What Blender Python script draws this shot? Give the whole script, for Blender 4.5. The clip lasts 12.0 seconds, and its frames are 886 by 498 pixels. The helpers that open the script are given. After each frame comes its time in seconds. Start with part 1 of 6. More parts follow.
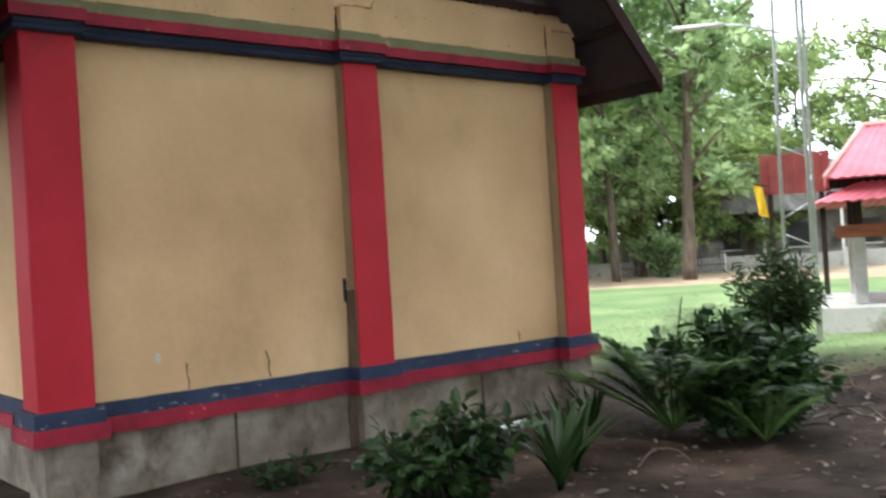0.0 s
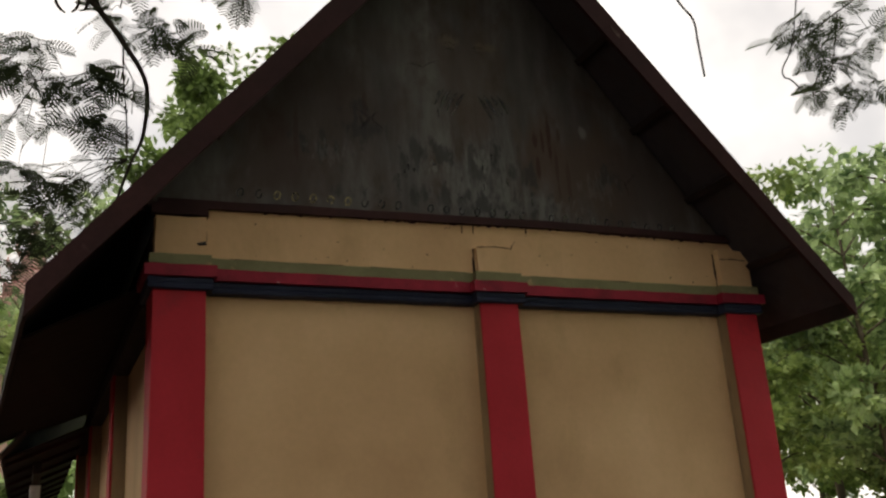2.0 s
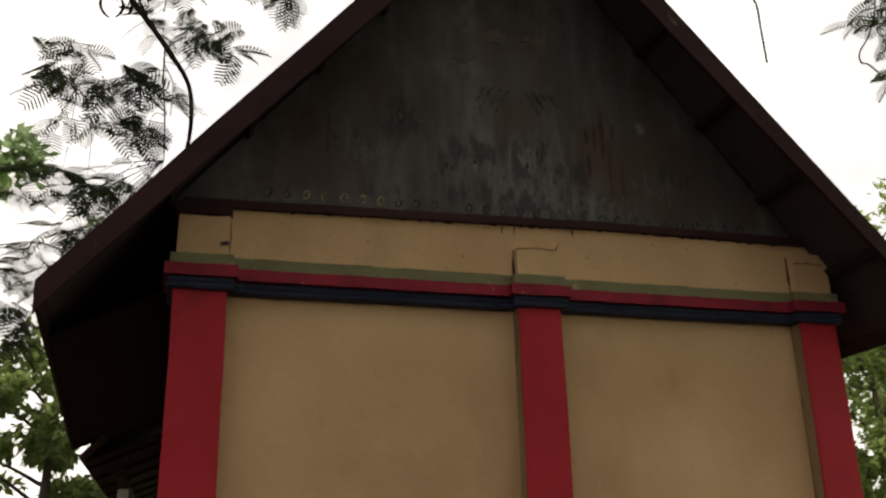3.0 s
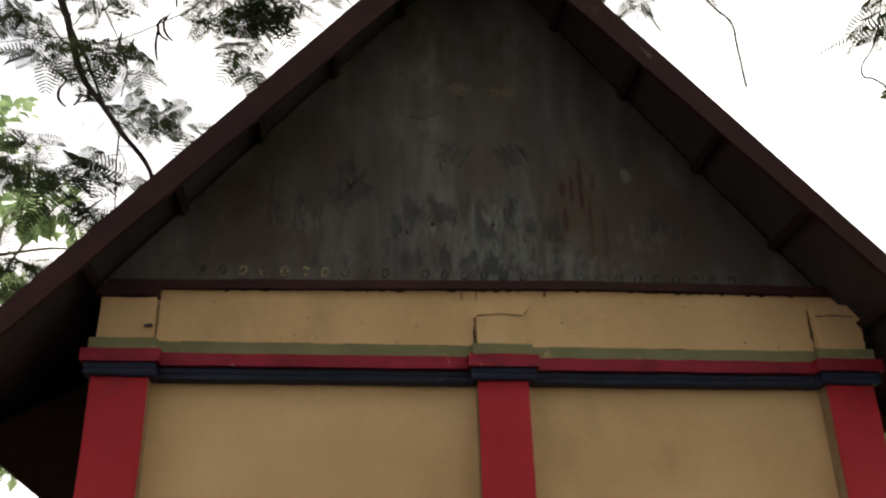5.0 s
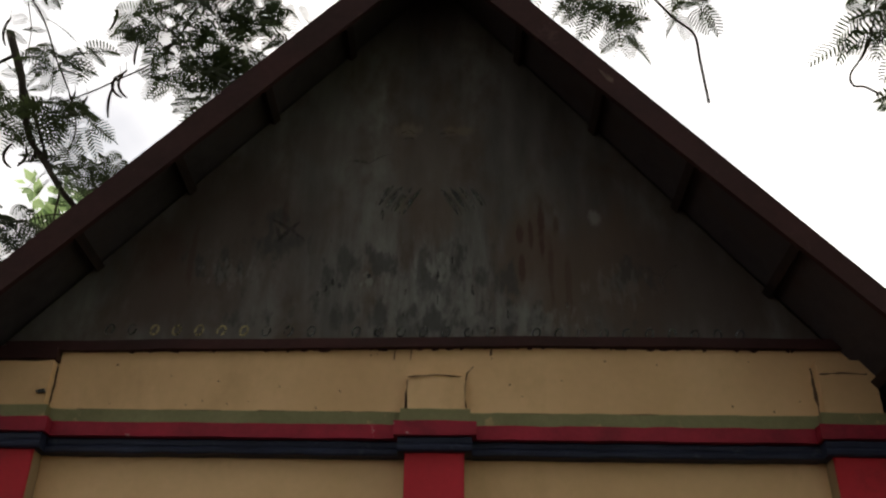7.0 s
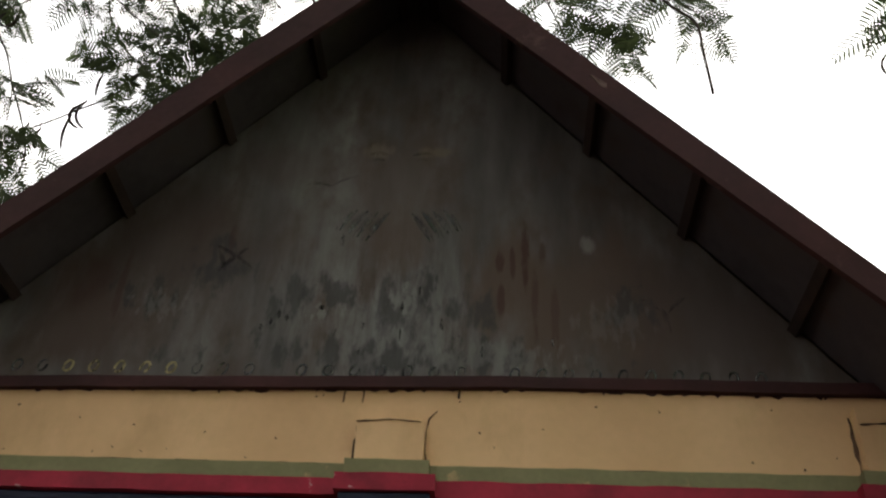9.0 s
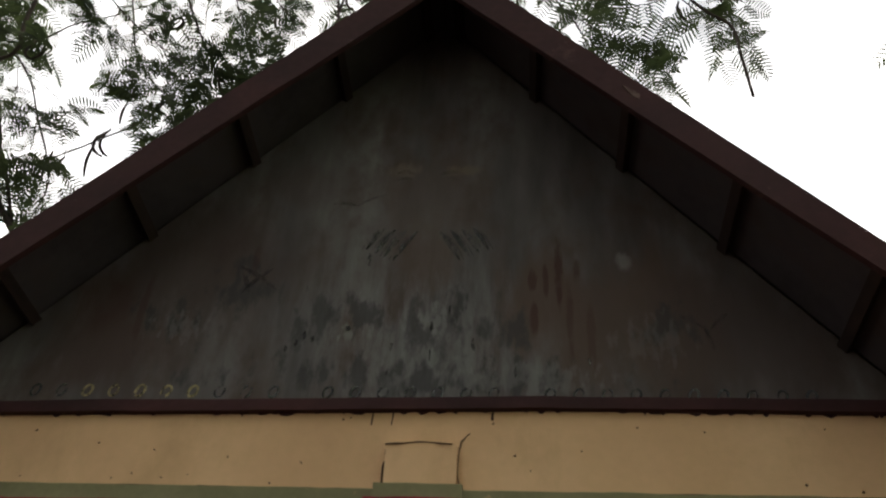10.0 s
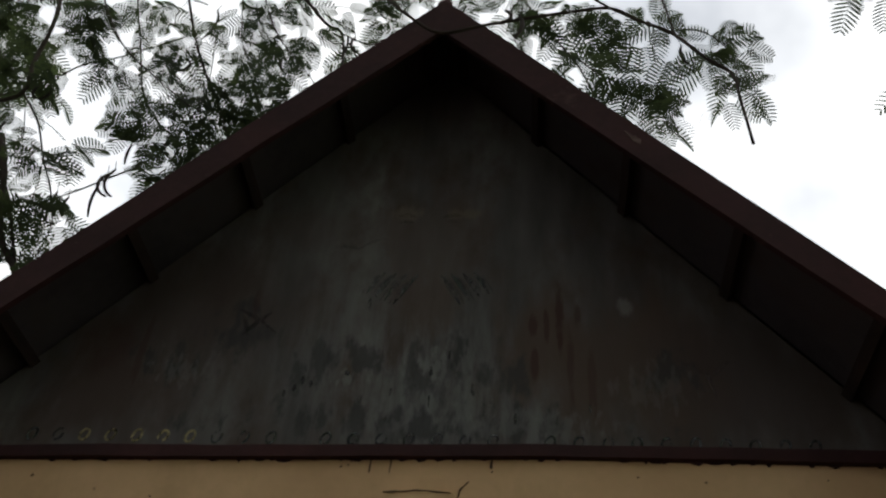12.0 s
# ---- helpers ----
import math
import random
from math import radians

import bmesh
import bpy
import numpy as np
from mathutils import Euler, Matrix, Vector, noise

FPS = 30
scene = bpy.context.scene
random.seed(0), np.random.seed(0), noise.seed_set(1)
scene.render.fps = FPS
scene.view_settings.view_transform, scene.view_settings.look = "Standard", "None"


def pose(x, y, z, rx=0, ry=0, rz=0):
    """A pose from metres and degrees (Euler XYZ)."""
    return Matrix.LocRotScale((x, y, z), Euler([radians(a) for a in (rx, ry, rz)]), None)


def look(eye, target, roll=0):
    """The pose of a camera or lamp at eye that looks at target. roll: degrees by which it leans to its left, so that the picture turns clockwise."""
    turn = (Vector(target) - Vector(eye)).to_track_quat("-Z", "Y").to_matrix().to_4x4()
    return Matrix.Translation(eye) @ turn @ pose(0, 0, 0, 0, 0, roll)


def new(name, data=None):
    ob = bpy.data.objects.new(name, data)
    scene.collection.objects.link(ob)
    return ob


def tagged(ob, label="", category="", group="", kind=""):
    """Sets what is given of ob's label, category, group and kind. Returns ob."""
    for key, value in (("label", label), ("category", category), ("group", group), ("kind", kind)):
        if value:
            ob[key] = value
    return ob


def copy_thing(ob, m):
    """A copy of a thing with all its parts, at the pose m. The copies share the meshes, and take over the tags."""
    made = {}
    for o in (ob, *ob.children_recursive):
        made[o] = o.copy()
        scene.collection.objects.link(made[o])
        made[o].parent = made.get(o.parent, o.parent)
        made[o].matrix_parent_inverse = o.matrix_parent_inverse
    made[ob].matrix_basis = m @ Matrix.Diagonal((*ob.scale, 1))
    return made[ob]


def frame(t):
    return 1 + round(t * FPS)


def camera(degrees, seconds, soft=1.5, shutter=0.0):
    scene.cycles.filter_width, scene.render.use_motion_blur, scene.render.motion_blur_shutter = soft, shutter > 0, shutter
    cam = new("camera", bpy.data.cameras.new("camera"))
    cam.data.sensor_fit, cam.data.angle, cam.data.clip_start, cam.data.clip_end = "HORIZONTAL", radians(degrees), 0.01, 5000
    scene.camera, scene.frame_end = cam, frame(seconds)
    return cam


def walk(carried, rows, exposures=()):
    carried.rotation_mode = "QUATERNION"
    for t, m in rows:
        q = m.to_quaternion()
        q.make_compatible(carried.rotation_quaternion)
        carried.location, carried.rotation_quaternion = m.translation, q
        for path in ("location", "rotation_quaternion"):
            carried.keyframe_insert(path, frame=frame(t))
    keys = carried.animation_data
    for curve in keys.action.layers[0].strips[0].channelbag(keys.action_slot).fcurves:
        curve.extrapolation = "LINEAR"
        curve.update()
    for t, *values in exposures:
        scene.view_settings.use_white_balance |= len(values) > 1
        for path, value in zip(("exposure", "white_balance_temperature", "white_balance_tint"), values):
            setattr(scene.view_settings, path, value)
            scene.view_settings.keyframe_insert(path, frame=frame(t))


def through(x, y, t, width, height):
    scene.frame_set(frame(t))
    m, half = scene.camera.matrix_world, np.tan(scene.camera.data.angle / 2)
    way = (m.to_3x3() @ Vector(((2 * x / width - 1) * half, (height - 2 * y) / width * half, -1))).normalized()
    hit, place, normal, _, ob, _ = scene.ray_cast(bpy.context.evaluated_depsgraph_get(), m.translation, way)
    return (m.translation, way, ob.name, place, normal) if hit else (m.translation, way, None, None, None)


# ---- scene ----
cam = camera(50.5, 12.0, soft=2.3, shutter=0.2)
PATH = [
    (0, (-1.631, -5.94, 1.421), (-0.371, -4.387, 1.437), -3.5),
    (0.3, (-1.522, -5.995, 1.489), (-0.41, -4.34, 1.649), -4.0),
    (0.5, (-1.466, -6.073, 1.424), (-0.475, -4.358, 1.704), -3.7),
    (0.8, (-1.266, -6.183, 1.308), (-0.433, -4.422, 1.758), -3.6),
    (1, (-1.199, -6.259, 1.275), (-0.421, -4.494, 1.802), -3.9),
    (1.5, (-0.957, -6.188, 1.214), (-0.202, -4.451, 1.857), -4.0),
    (2, (-0.654, -6.037, 1.245), (0.126, -4.297, 1.849), -3.9),
    (2.5, (-0.265, -5.987, 1.206), (0.344, -4.184, 1.821), -2.9),
    (3, (0.091, -5.94, 1.194), (0.609, -4.122, 1.848), -1.3),
    (3.2, (0.252, -5.897, 1.196), (0.778, -4.086, 1.864), -1.5),
    (4.8, (1.339, -5.577, 1.195), (1.652, -3.776, 2.006), -1.3),
    (5, (1.475, -5.546, 1.225), (1.685, -3.746, 2.072), -1.3),
    (5.5, (1.853, -5.396, 1.224), (1.933, -3.603, 2.108), -0.7),
    (6, (2.172, -5.182, 1.209), (2.292, -3.405, 2.119), -0.7),
    (6.5, (2.407, -5.032, 1.329), (2.44, -3.291, 2.313), 0.6),
    (8.3, (2.907, -4.216, 1.333), (2.811, -2.534, 2.41), 1.3),
    (8.5, (2.932, -4.124, 1.327), (2.821, -2.468, 2.444), 2.1),
    (9, (2.962, -3.91, 1.393), (2.847, -2.324, 2.605), 3.2),
    (9.5, (2.934, -3.757, 1.387), (2.797, -2.213, 2.65), 3.6),
    (10, (2.931, -3.688, 1.381), (2.761, -2.166, 2.668), 3.9),
    (10.5, (2.957, -3.683, 1.395), (2.792, -2.186, 2.711), 3.3),
    (11, (2.972, -3.693, 1.423), (2.825, -2.204, 2.75), 3.0),
    (11.5, (2.967, -3.701, 1.426), (2.828, -2.219, 2.761), 3.4),
    (12, (2.971, -3.705, 1.43), (2.783, -2.233, 2.772), 4.8),
]
EXPOSURES = [(0, -0.03, 5800, 8), (0.5, 0.18, 6050, 17), (1.0, -0.35, 6950, 16), (1.5, -1.05, 7050, 13), (2.0, -1.22, 7100, 13), (2.5, -1.17, 7100, 13), (3.2, -1.19, 7050, 12), (4.8, -0.48, 6850, 12), (5.5, -1.2, 6850, 12), (6.5, -1.22, 6800, 12), (8.5, -0.03, 6750, 12), (9.5, -0.58, 6650, 12), (10.5, -0.58, 6600, 12), (12, -1.35, 6300, 9)]
walk(cam, [(t, look(eye, target, roll)) for t, eye, target, roll in PATH], EXPOSURES)

# ---- world and sun ----
SUN_EL, SUN_AZ = radians(60), radians(-78)   # high sun from the chapel's left, its front in shade
world = bpy.data.worlds.new("sky")
scene.world = world
world.use_nodes = True
wn, wl = world.node_tree.nodes, world.node_tree.links
wn.clear()
sky = wn.new("ShaderNodeTexSky")
sky.sky_type = 'NISHITA'
sky.sun_disc = False
sky.sun_elevation, sky.sun_rotation = SUN_EL, SUN_AZ
sky.air_density, sky.dust_density = 1.2, 0.9
cloud_noise = wn.new("ShaderNodeTexNoise")
cloud_map = wn.new("ShaderNodeMapping")
cloud_map.inputs["Location"].default_value = (7.1, 0.2, 3.0)
cloud_at = wn.new("ShaderNodeTexCoord")
wl.new(cloud_at.outputs["Generated"], cloud_map.inputs["Vector"])
wl.new(cloud_map.outputs["Vector"], cloud_noise.inputs["Vector"])
cloud_noise.inputs["Scale"].default_value = 2.2
cloud_noise.inputs["Detail"].default_value = 6
cloud_ramp = wn.new("ShaderNodeValToRGB")
cloud_ramp.color_ramp.elements[0].position = 0.36
cloud_ramp.color_ramp.elements[0].color = (0.40, 0.40, 0.40, 1)
cloud_ramp.color_ramp.elements[1].position = 0.56
cloud_ramp.color_ramp.elements[1].color = (1, 1, 1, 1)
cloud_mix = wn.new("ShaderNodeMixRGB")
cloud_mix.inputs[2].default_value = (24.0, 23.8, 23.4, 1)
bg = wn.new("ShaderNodeBackground")
bg.inputs["Strength"].default_value = 0.15
wo = wn.new("ShaderNodeOutputWorld")
wl.new(cloud_noise.outputs["Fac"], cloud_ramp.inputs["Fac"])
wl.new(cloud_ramp.outputs["Color"], cloud_mix.inputs[0])
wl.new(sky.outputs["Color"], cloud_mix.inputs[1])
wl.new(cloud_mix.outputs["Color"], bg.inputs["Color"])
wl.new(bg.outputs["Background"], wo.inputs["Surface"])

sun_data = bpy.data.lights.new("sun", 'SUN')
sun_data.energy, sun_data.angle, sun_data.color = 5.0, radians(2), (1.0, 0.95, 0.86)
sun_dir = Vector((math.sin(SUN_AZ) * math.cos(SUN_EL), math.cos(SUN_AZ) * math.cos(SUN_EL), math.sin(SUN_EL)))
sun = new("sun", sun_data)
sun.matrix_world = look(sun_dir * 60, (0, 0, 0))


# ---- materials ----
def ramp_node(nt, stops):
    r = nt.nodes.new("ShaderNodeValToRGB")
    el = r.color_ramp.elements
    while len(el) < len(stops):
        el.new(0.5)
    for e, (p, c) in zip(el, stops):
        e.position, e.color = p, (*c, 1)
    return r


def material(name, stops, scale=3.0, stretch=(1, 1, 1), rough=0.85, fine=40.0, fine_amount=0.18, bump=0.25, detail=5.0, metallic=0.0, random_tint=0.0, stain=None, stain_scale=1.2, stain_at=(0.55, 0.7), stain_stretch=(1, 1, 1), spec=0.3, bump_dist=0.004):
    """Noise coloured in a ramp, with fine grain over it, a second layer of stains, and relief."""
    m = bpy.data.materials.new(name)
    m.use_nodes = True
    nt = m.node_tree
    n, l = nt.nodes, nt.links
    p = n["Principled BSDF"]
    p.inputs["Roughness"].default_value = rough
    p.inputs["Metallic"].default_value = metallic
    p.inputs["Specular IOR Level"].default_value = spec
    tc = n.new("ShaderNodeTexCoord")
    mp = n.new("ShaderNodeMapping")
    mp.inputs["Scale"].default_value = stretch
    l.new(tc.outputs["Object"], mp.inputs["Vector"])
    a = n.new("ShaderNodeTexNoise")
    a.inputs["Scale"].default_value, a.inputs["Detail"].default_value = scale, detail
    l.new(mp.outputs["Vector"], a.inputs["Vector"])
    r = ramp_node(nt, stops)
    l.new(a.outputs["Fac"], r.inputs["Fac"])
    colour = r.outputs["Color"]
    if stain:
        mp2 = n.new("ShaderNodeMapping")
        mp2.inputs["Scale"].default_value = stain_stretch
        l.new(tc.outputs["Object"], mp2.inputs["Vector"])
        s = n.new("ShaderNodeTexNoise")
        s.inputs["Scale"].default_value, s.inputs["Detail"].default_value = stain_scale, 7
        s.inputs["Roughness"].default_value = 0.65
        l.new(mp2.outputs["Vector"], s.inputs["Vector"])
        sr = ramp_node(nt, [(stain_at[0], (0, 0, 0)), (stain_at[1], (1, 1, 1))])
        l.new(s.outputs["Fac"], sr.inputs["Fac"])
        mx = n.new("ShaderNodeMixRGB")
        mx.inputs[2].default_value = (*stain, 1)
        l.new(sr.outputs["Color"], mx.inputs[0])
        l.new(colour, mx.inputs[1])
        colour = mx.outputs["Color"]
    g = n.new("ShaderNodeTexNoise")
    g.inputs["Scale"].default_value, g.inputs["Detail"].default_value = fine, 4
    l.new(mp.outputs["Vector"], g.inputs["Vector"])
    hv = n.new("ShaderNodeHueSaturation")
    mr = n.new("ShaderNodeMapRange")
    mr.inputs["To Min"].default_value, mr.inputs["To Max"].default_value = 1 - fine_amount, 1 + fine_amount
    l.new(g.outputs["Fac"], mr.inputs["Value"])
    value = mr.outputs["Result"]
    if random_tint:
        oi = n.new("ShaderNodeObjectInfo")
        gi = n.new("ShaderNodeNewGeometry")
        add = n.new("ShaderNodeMath")
        add.operation = 'ADD'
        l.new(oi.outputs["Random"], add.inputs[0])
        l.new(gi.outputs["Random Per Island"], add.inputs[1])
        m2 = n.new("ShaderNodeMapRange")
        m2.inputs["From Max"].default_value = 2.0
        m2.inputs["To Min"].default_value, m2.inputs["To Max"].default_value = 1 - random_tint, 1 + random_tint
        l.new(add.outputs[0], m2.inputs["Value"])
        mul = n.new("ShaderNodeMath")
        mul.operation = 'MULTIPLY'
        l.new(value, mul.inputs[0])
        l.new(m2.outputs["Result"], mul.inputs[1])
        value = mul.outputs[0]
    l.new(value, hv.inputs["Value"])
    l.new(colour, hv.inputs["Color"])
    l.new(hv.outputs["Color"], p.inputs["Base Color"])
    b = n.new("ShaderNodeBump")
    b.inputs["Strength"].default_value, b.inputs["Distance"].default_value = bump, bump_dist
    l.new(g.outputs["Fac"], b.inputs["Height"])
    l.new(b.outputs["Normal"], p.inputs["Normal"])
    return m


def leaf_material(name, dark, light, through=0.35, rough=0.55):
    m = bpy.data.materials.new(name)
    m.use_nodes = True
    nt = m.node_tree
    n, l = nt.nodes, nt.links
    p = n["Principled BSDF"]
    p.inputs["Roughness"].default_value = rough
    p.inputs["Specular IOR Level"].default_value = 0.25
    gi = n.new("ShaderNodeNewGeometry")
    tc = n.new("ShaderNodeTexCoord")
    big = n.new("ShaderNodeTexNoise")
    big.inputs["Scale"].default_value = 0.6
    l.new(tc.outputs["Object"], big.inputs["Vector"])
    mixf = n.new("ShaderNodeMath")
    mixf.operation = 'MULTIPLY_ADD'
    mixf.inputs[1].default_value = 0.6
    l.new(gi.outputs["Random Per Island"], mixf.inputs[0])
    sub = n.new("ShaderNodeMath")
    sub.operation = 'MULTIPLY_ADD'
    sub.inputs[1].default_value, sub.inputs[2].default_value = 1.4, -0.5
    l.new(big.outputs["Fac"], sub.inputs[0])
    l.new(sub.outputs[0], mixf.inputs[2])
    r = ramp_node(nt, [(0.05, dark), (0.9, light)])
    l.new(mixf.outputs[0], r.inputs["Fac"])
    l.new(r.outputs["Color"], p.inputs["Base Color"])
    tr = n.new("ShaderNodeBsdfTranslucent")
    l.new(r.outputs["Color"], tr.inputs["Color"])
    mx = n.new("ShaderNodeMixShader")
    mx.inputs[0].default_value = through
    l.new(p.outputs[0], mx.inputs[1])
    l.new(tr.outputs[0], mx.inputs[2])
    l.new(mx.outputs[0], n["Material Output"].inputs["Surface"])
    return m


M_CREAM = material("cream_plaster", [(0.28, (0.55, 0.345, 0.18)), (0.5, (0.66, 0.43, 0.232)), (0.72, (0.76, 0.51, 0.29))], 0.9, rough=0.75, fine=22, fine_amount=0.06, bump=0.35, stain=(0.46, 0.30, 0.15), stain_scale=1.6, stain_at=(0.56, 0.86), stain_stretch=(1, 1, 0.5))
M_TAN = material("dark_tan_plaster", [(0.3, (0.22, 0.15, 0.085)), (0.7, (0.40, 0.28, 0.16))], 2.2, stretch=(1, 1, 0.35), rough=0.85, fine=22, fine_amount=0.15, stain=(0.09, 0.06, 0.04), stain_scale=2.4, stain_at=(0.55, 0.72), stain_stretch=(1, 1, 0.3))
M_RED = material("red_paint", [(0.3, (0.42, 0.014, 0.026)), (0.7, (0.52, 0.022, 0.04))], 2.0, rough=0.6, fine=30, fine_amount=0.1, bump=0.3, stain=(0.30, 0.02, 0.03), stain_scale=3, stain_at=(0.58, 0.75))
M_BLUE = material("navy_paint", [(0.3, (0.018, 0.026, 0.06)), (0.7, (0.035, 0.05, 0.10))], 3.0, rough=0.6, fine=40, fine_amount=0.2, stain=(0.27, 0.28, 0.29), stain_scale=9, stain_at=(0.61, 0.66), stain_stretch=(1, 1, 2.5))
M_NAVY = material("deep_navy_paint", [(0.3, (0.011, 0.015, 0.038)), (0.7, (0.023, 0.031, 0.066))], 3.0, rough=0.6, fine=40, fine_amount=0.2, stain=(0.042, 0.05, 0.075), stain_scale=10, stain_at=(0.60, 0.72))
M_BAND = material("worn_red_paint", [(0.3, (0.20, 0.010, 0.026)), (0.7, (0.37, 0.018, 0.045))], 4.5, rough=0.6, fine=40, fine_amount=0.2, stain=(0.45, 0.33, 0.31), stain_scale=9, stain_at=(0.66, 0.70))
M_GREEN = material("olive_paint", [(0.3, (0.17, 0.165, 0.085)), (0.7, (0.24, 0.23, 0.125))], 3.0, rough=0.8, fine=40, fine_amount=0.15, stain=(0.40, 0.30, 0.16), stain_scale=7, stain_at=(0.62, 0.70))
M_PLINTH = material("stained_concrete", [(0.3, (0.14, 0.11, 0.08)), (0.55, (0.27, 0.222, 0.175)), (0.8, (0.40, 0.355, 0.30))], 3.4, rough=0.95, fine=28, fine_amount=0.22, bump=0.6, stain=(0.085, 0.058, 0.042), stain_scale=4.6, stain_at=(0.50, 0.74), stain_stretch=(1, 1, 0.6))
M_GABLE = material("weathered_gable_paint", [(0.30, (0.056, 0.050, 0.048)), (0.52, (0.101, 0.093, 0.089)), (0.74, (0.168, 0.162, 0.154))], 3.2, stretch=(1, 1, 0.22), rough=0.7, fine=18, fine_amount=0.25, bump=0.3, stain=(0.068, 0.047, 0.037), stain_scale=2.6, stain_at=(0.46, 0.66), stain_stretch=(1, 1, 0.6), detail=8)


def gable_wash(m):
    """Old pale wash that ran down the middle of the painted gable, in vertical drips."""
    nt = m.node_tree
    n, l = nt.nodes, nt.links
    p = n["Principled BSDF"]
    old = p.inputs["Base Color"].links[0].from_socket
    tc = n.new("ShaderNodeTexCoord")
    mp = n.new("ShaderNodeMapping")
    mp.inputs["Location"].default_value = (-2.42 / 0.95, 0, -4.05 / 0.75)
    mp.inputs["Scale"].default_value = (1 / 0.95, 0, 1 / 0.75)
    l.new(tc.outputs["Object"], mp.inputs["Vector"])
    g = n.new("ShaderNodeTexGradient")
    g.gradient_type = 'SPHERICAL'
    l.new(mp.outputs["Vector"], g.inputs["Vector"])
    mp2 = n.new("ShaderNodeMapping")
    mp2.inputs["Scale"].default_value = (1, 1, 0.14)
    l.new(tc.outputs["Object"], mp2.inputs["Vector"])
    s_ = n.new("ShaderNodeTexNoise")
    s_.inputs["Scale"].default_value, s_.inputs["Detail"].default_value, s_.inputs["Roughness"].default_value = 9.0, 8, 0.7
    l.new(mp2.outputs["Vector"], s_.inputs["Vector"])
    r = ramp_node(nt, [(0.42, (0, 0, 0)), (0.66, (1, 1, 1))])
    l.new(s_.outputs["Fac"], r.inputs["Fac"])
    mul = n.new("ShaderNodeMath")
    mul.operation = 'MULTIPLY'
    l.new(r.outputs["Color"], mul.inputs[0])
    l.new(g.outputs["Fac"], mul.inputs[1])
    amp = n.new("ShaderNodeMath")
    amp.operation, amp.use_clamp = 'MULTIPLY', True
    amp.inputs[1].default_value = 0.75
    l.new(mul.outputs[0], amp.inputs[0])
    mx = n.new("ShaderNodeMixRGB")
    mx.inputs[2].default_value = (0.24, 0.25, 0.243, 1)
    l.new(amp.outputs[0], mx.inputs[0])
    l.new(old, mx.inputs[1])
    l.new(mx.outputs["Color"], p.inputs["Base Color"])


gable_wash(M_GABLE)


def gable_patch(m, cx, cz, rx, rz, colour, amount, scale=7.0, streak=0.35, lo=0.36, hi=0.62, weight=0.55):
    """An old stain or rest of paint on the gable, ragged at its edge and drawn out downwards."""
    nt = m.node_tree
    n, l = nt.nodes, nt.links
    p = n["Principled BSDF"]
    old = p.inputs["Base Color"].links[0].from_socket
    tc = n.new("ShaderNodeTexCoord")
    mp = n.new("ShaderNodeMapping")
    mp.inputs["Location"].default_value = (-cx / rx, 0, -cz / rz)
    mp.inputs["Scale"].default_value = (1 / rx, 0, 1 / rz)
    l.new(tc.outputs["Object"], mp.inputs["Vector"])
    g = n.new("ShaderNodeTexGradient")
    g.gradient_type = 'SPHERICAL'
    l.new(mp.outputs["Vector"], g.inputs["Vector"])
    mp2 = n.new("ShaderNodeMapping")
    mp2.inputs["Scale"].default_value = (1, 1, streak)
    mp2.inputs["Location"].default_value = (cx * 3.1, cz * 1.7, 0)
    l.new(tc.outputs["Object"], mp2.inputs["Vector"])
    t = n.new("ShaderNodeTexNoise")
    t.inputs["Scale"].default_value, t.inputs["Detail"].default_value, t.inputs["Roughness"].default_value = scale, 6, 0.6
    l.new(mp2.outputs["Vector"], t.inputs["Vector"])
    add = n.new("ShaderNodeMath")
    add.operation = 'MULTIPLY_ADD'
    add.inputs[1].default_value = weight
    l.new(g.outputs["Fac"], add.inputs[0])
    l.new(t.outputs["Fac"], add.inputs[2])
    r = ramp_node(nt, [(lo + 0.25, (0, 0, 0)), (hi + 0.25, (amount, amount, amount))])
    l.new(add.outputs[0], r.inputs["Fac"])
    edge = n.new("ShaderNodeMath")
    edge.operation, edge.use_clamp = 'MULTIPLY', True
    edge.inputs[1].default_value = 4.0
    l.new(g.outputs["Fac"], edge.inputs[0])
    mul = n.new("ShaderNodeMath")
    mul.operation = 'MULTIPLY'
    l.new(r.outputs["Color"], mul.inputs[0])
    l.new(edge.outputs[0], mul.inputs[1])
    mx = n.new("ShaderNodeMixRGB")
    mx.inputs[2].default_value = (*colour, 1)
    l.new(mul.outputs[0], mx.inputs[0])
    l.new(old, mx.inputs[1])
    l.new(mx.outputs["Color"], p.inputs["Base Color"])


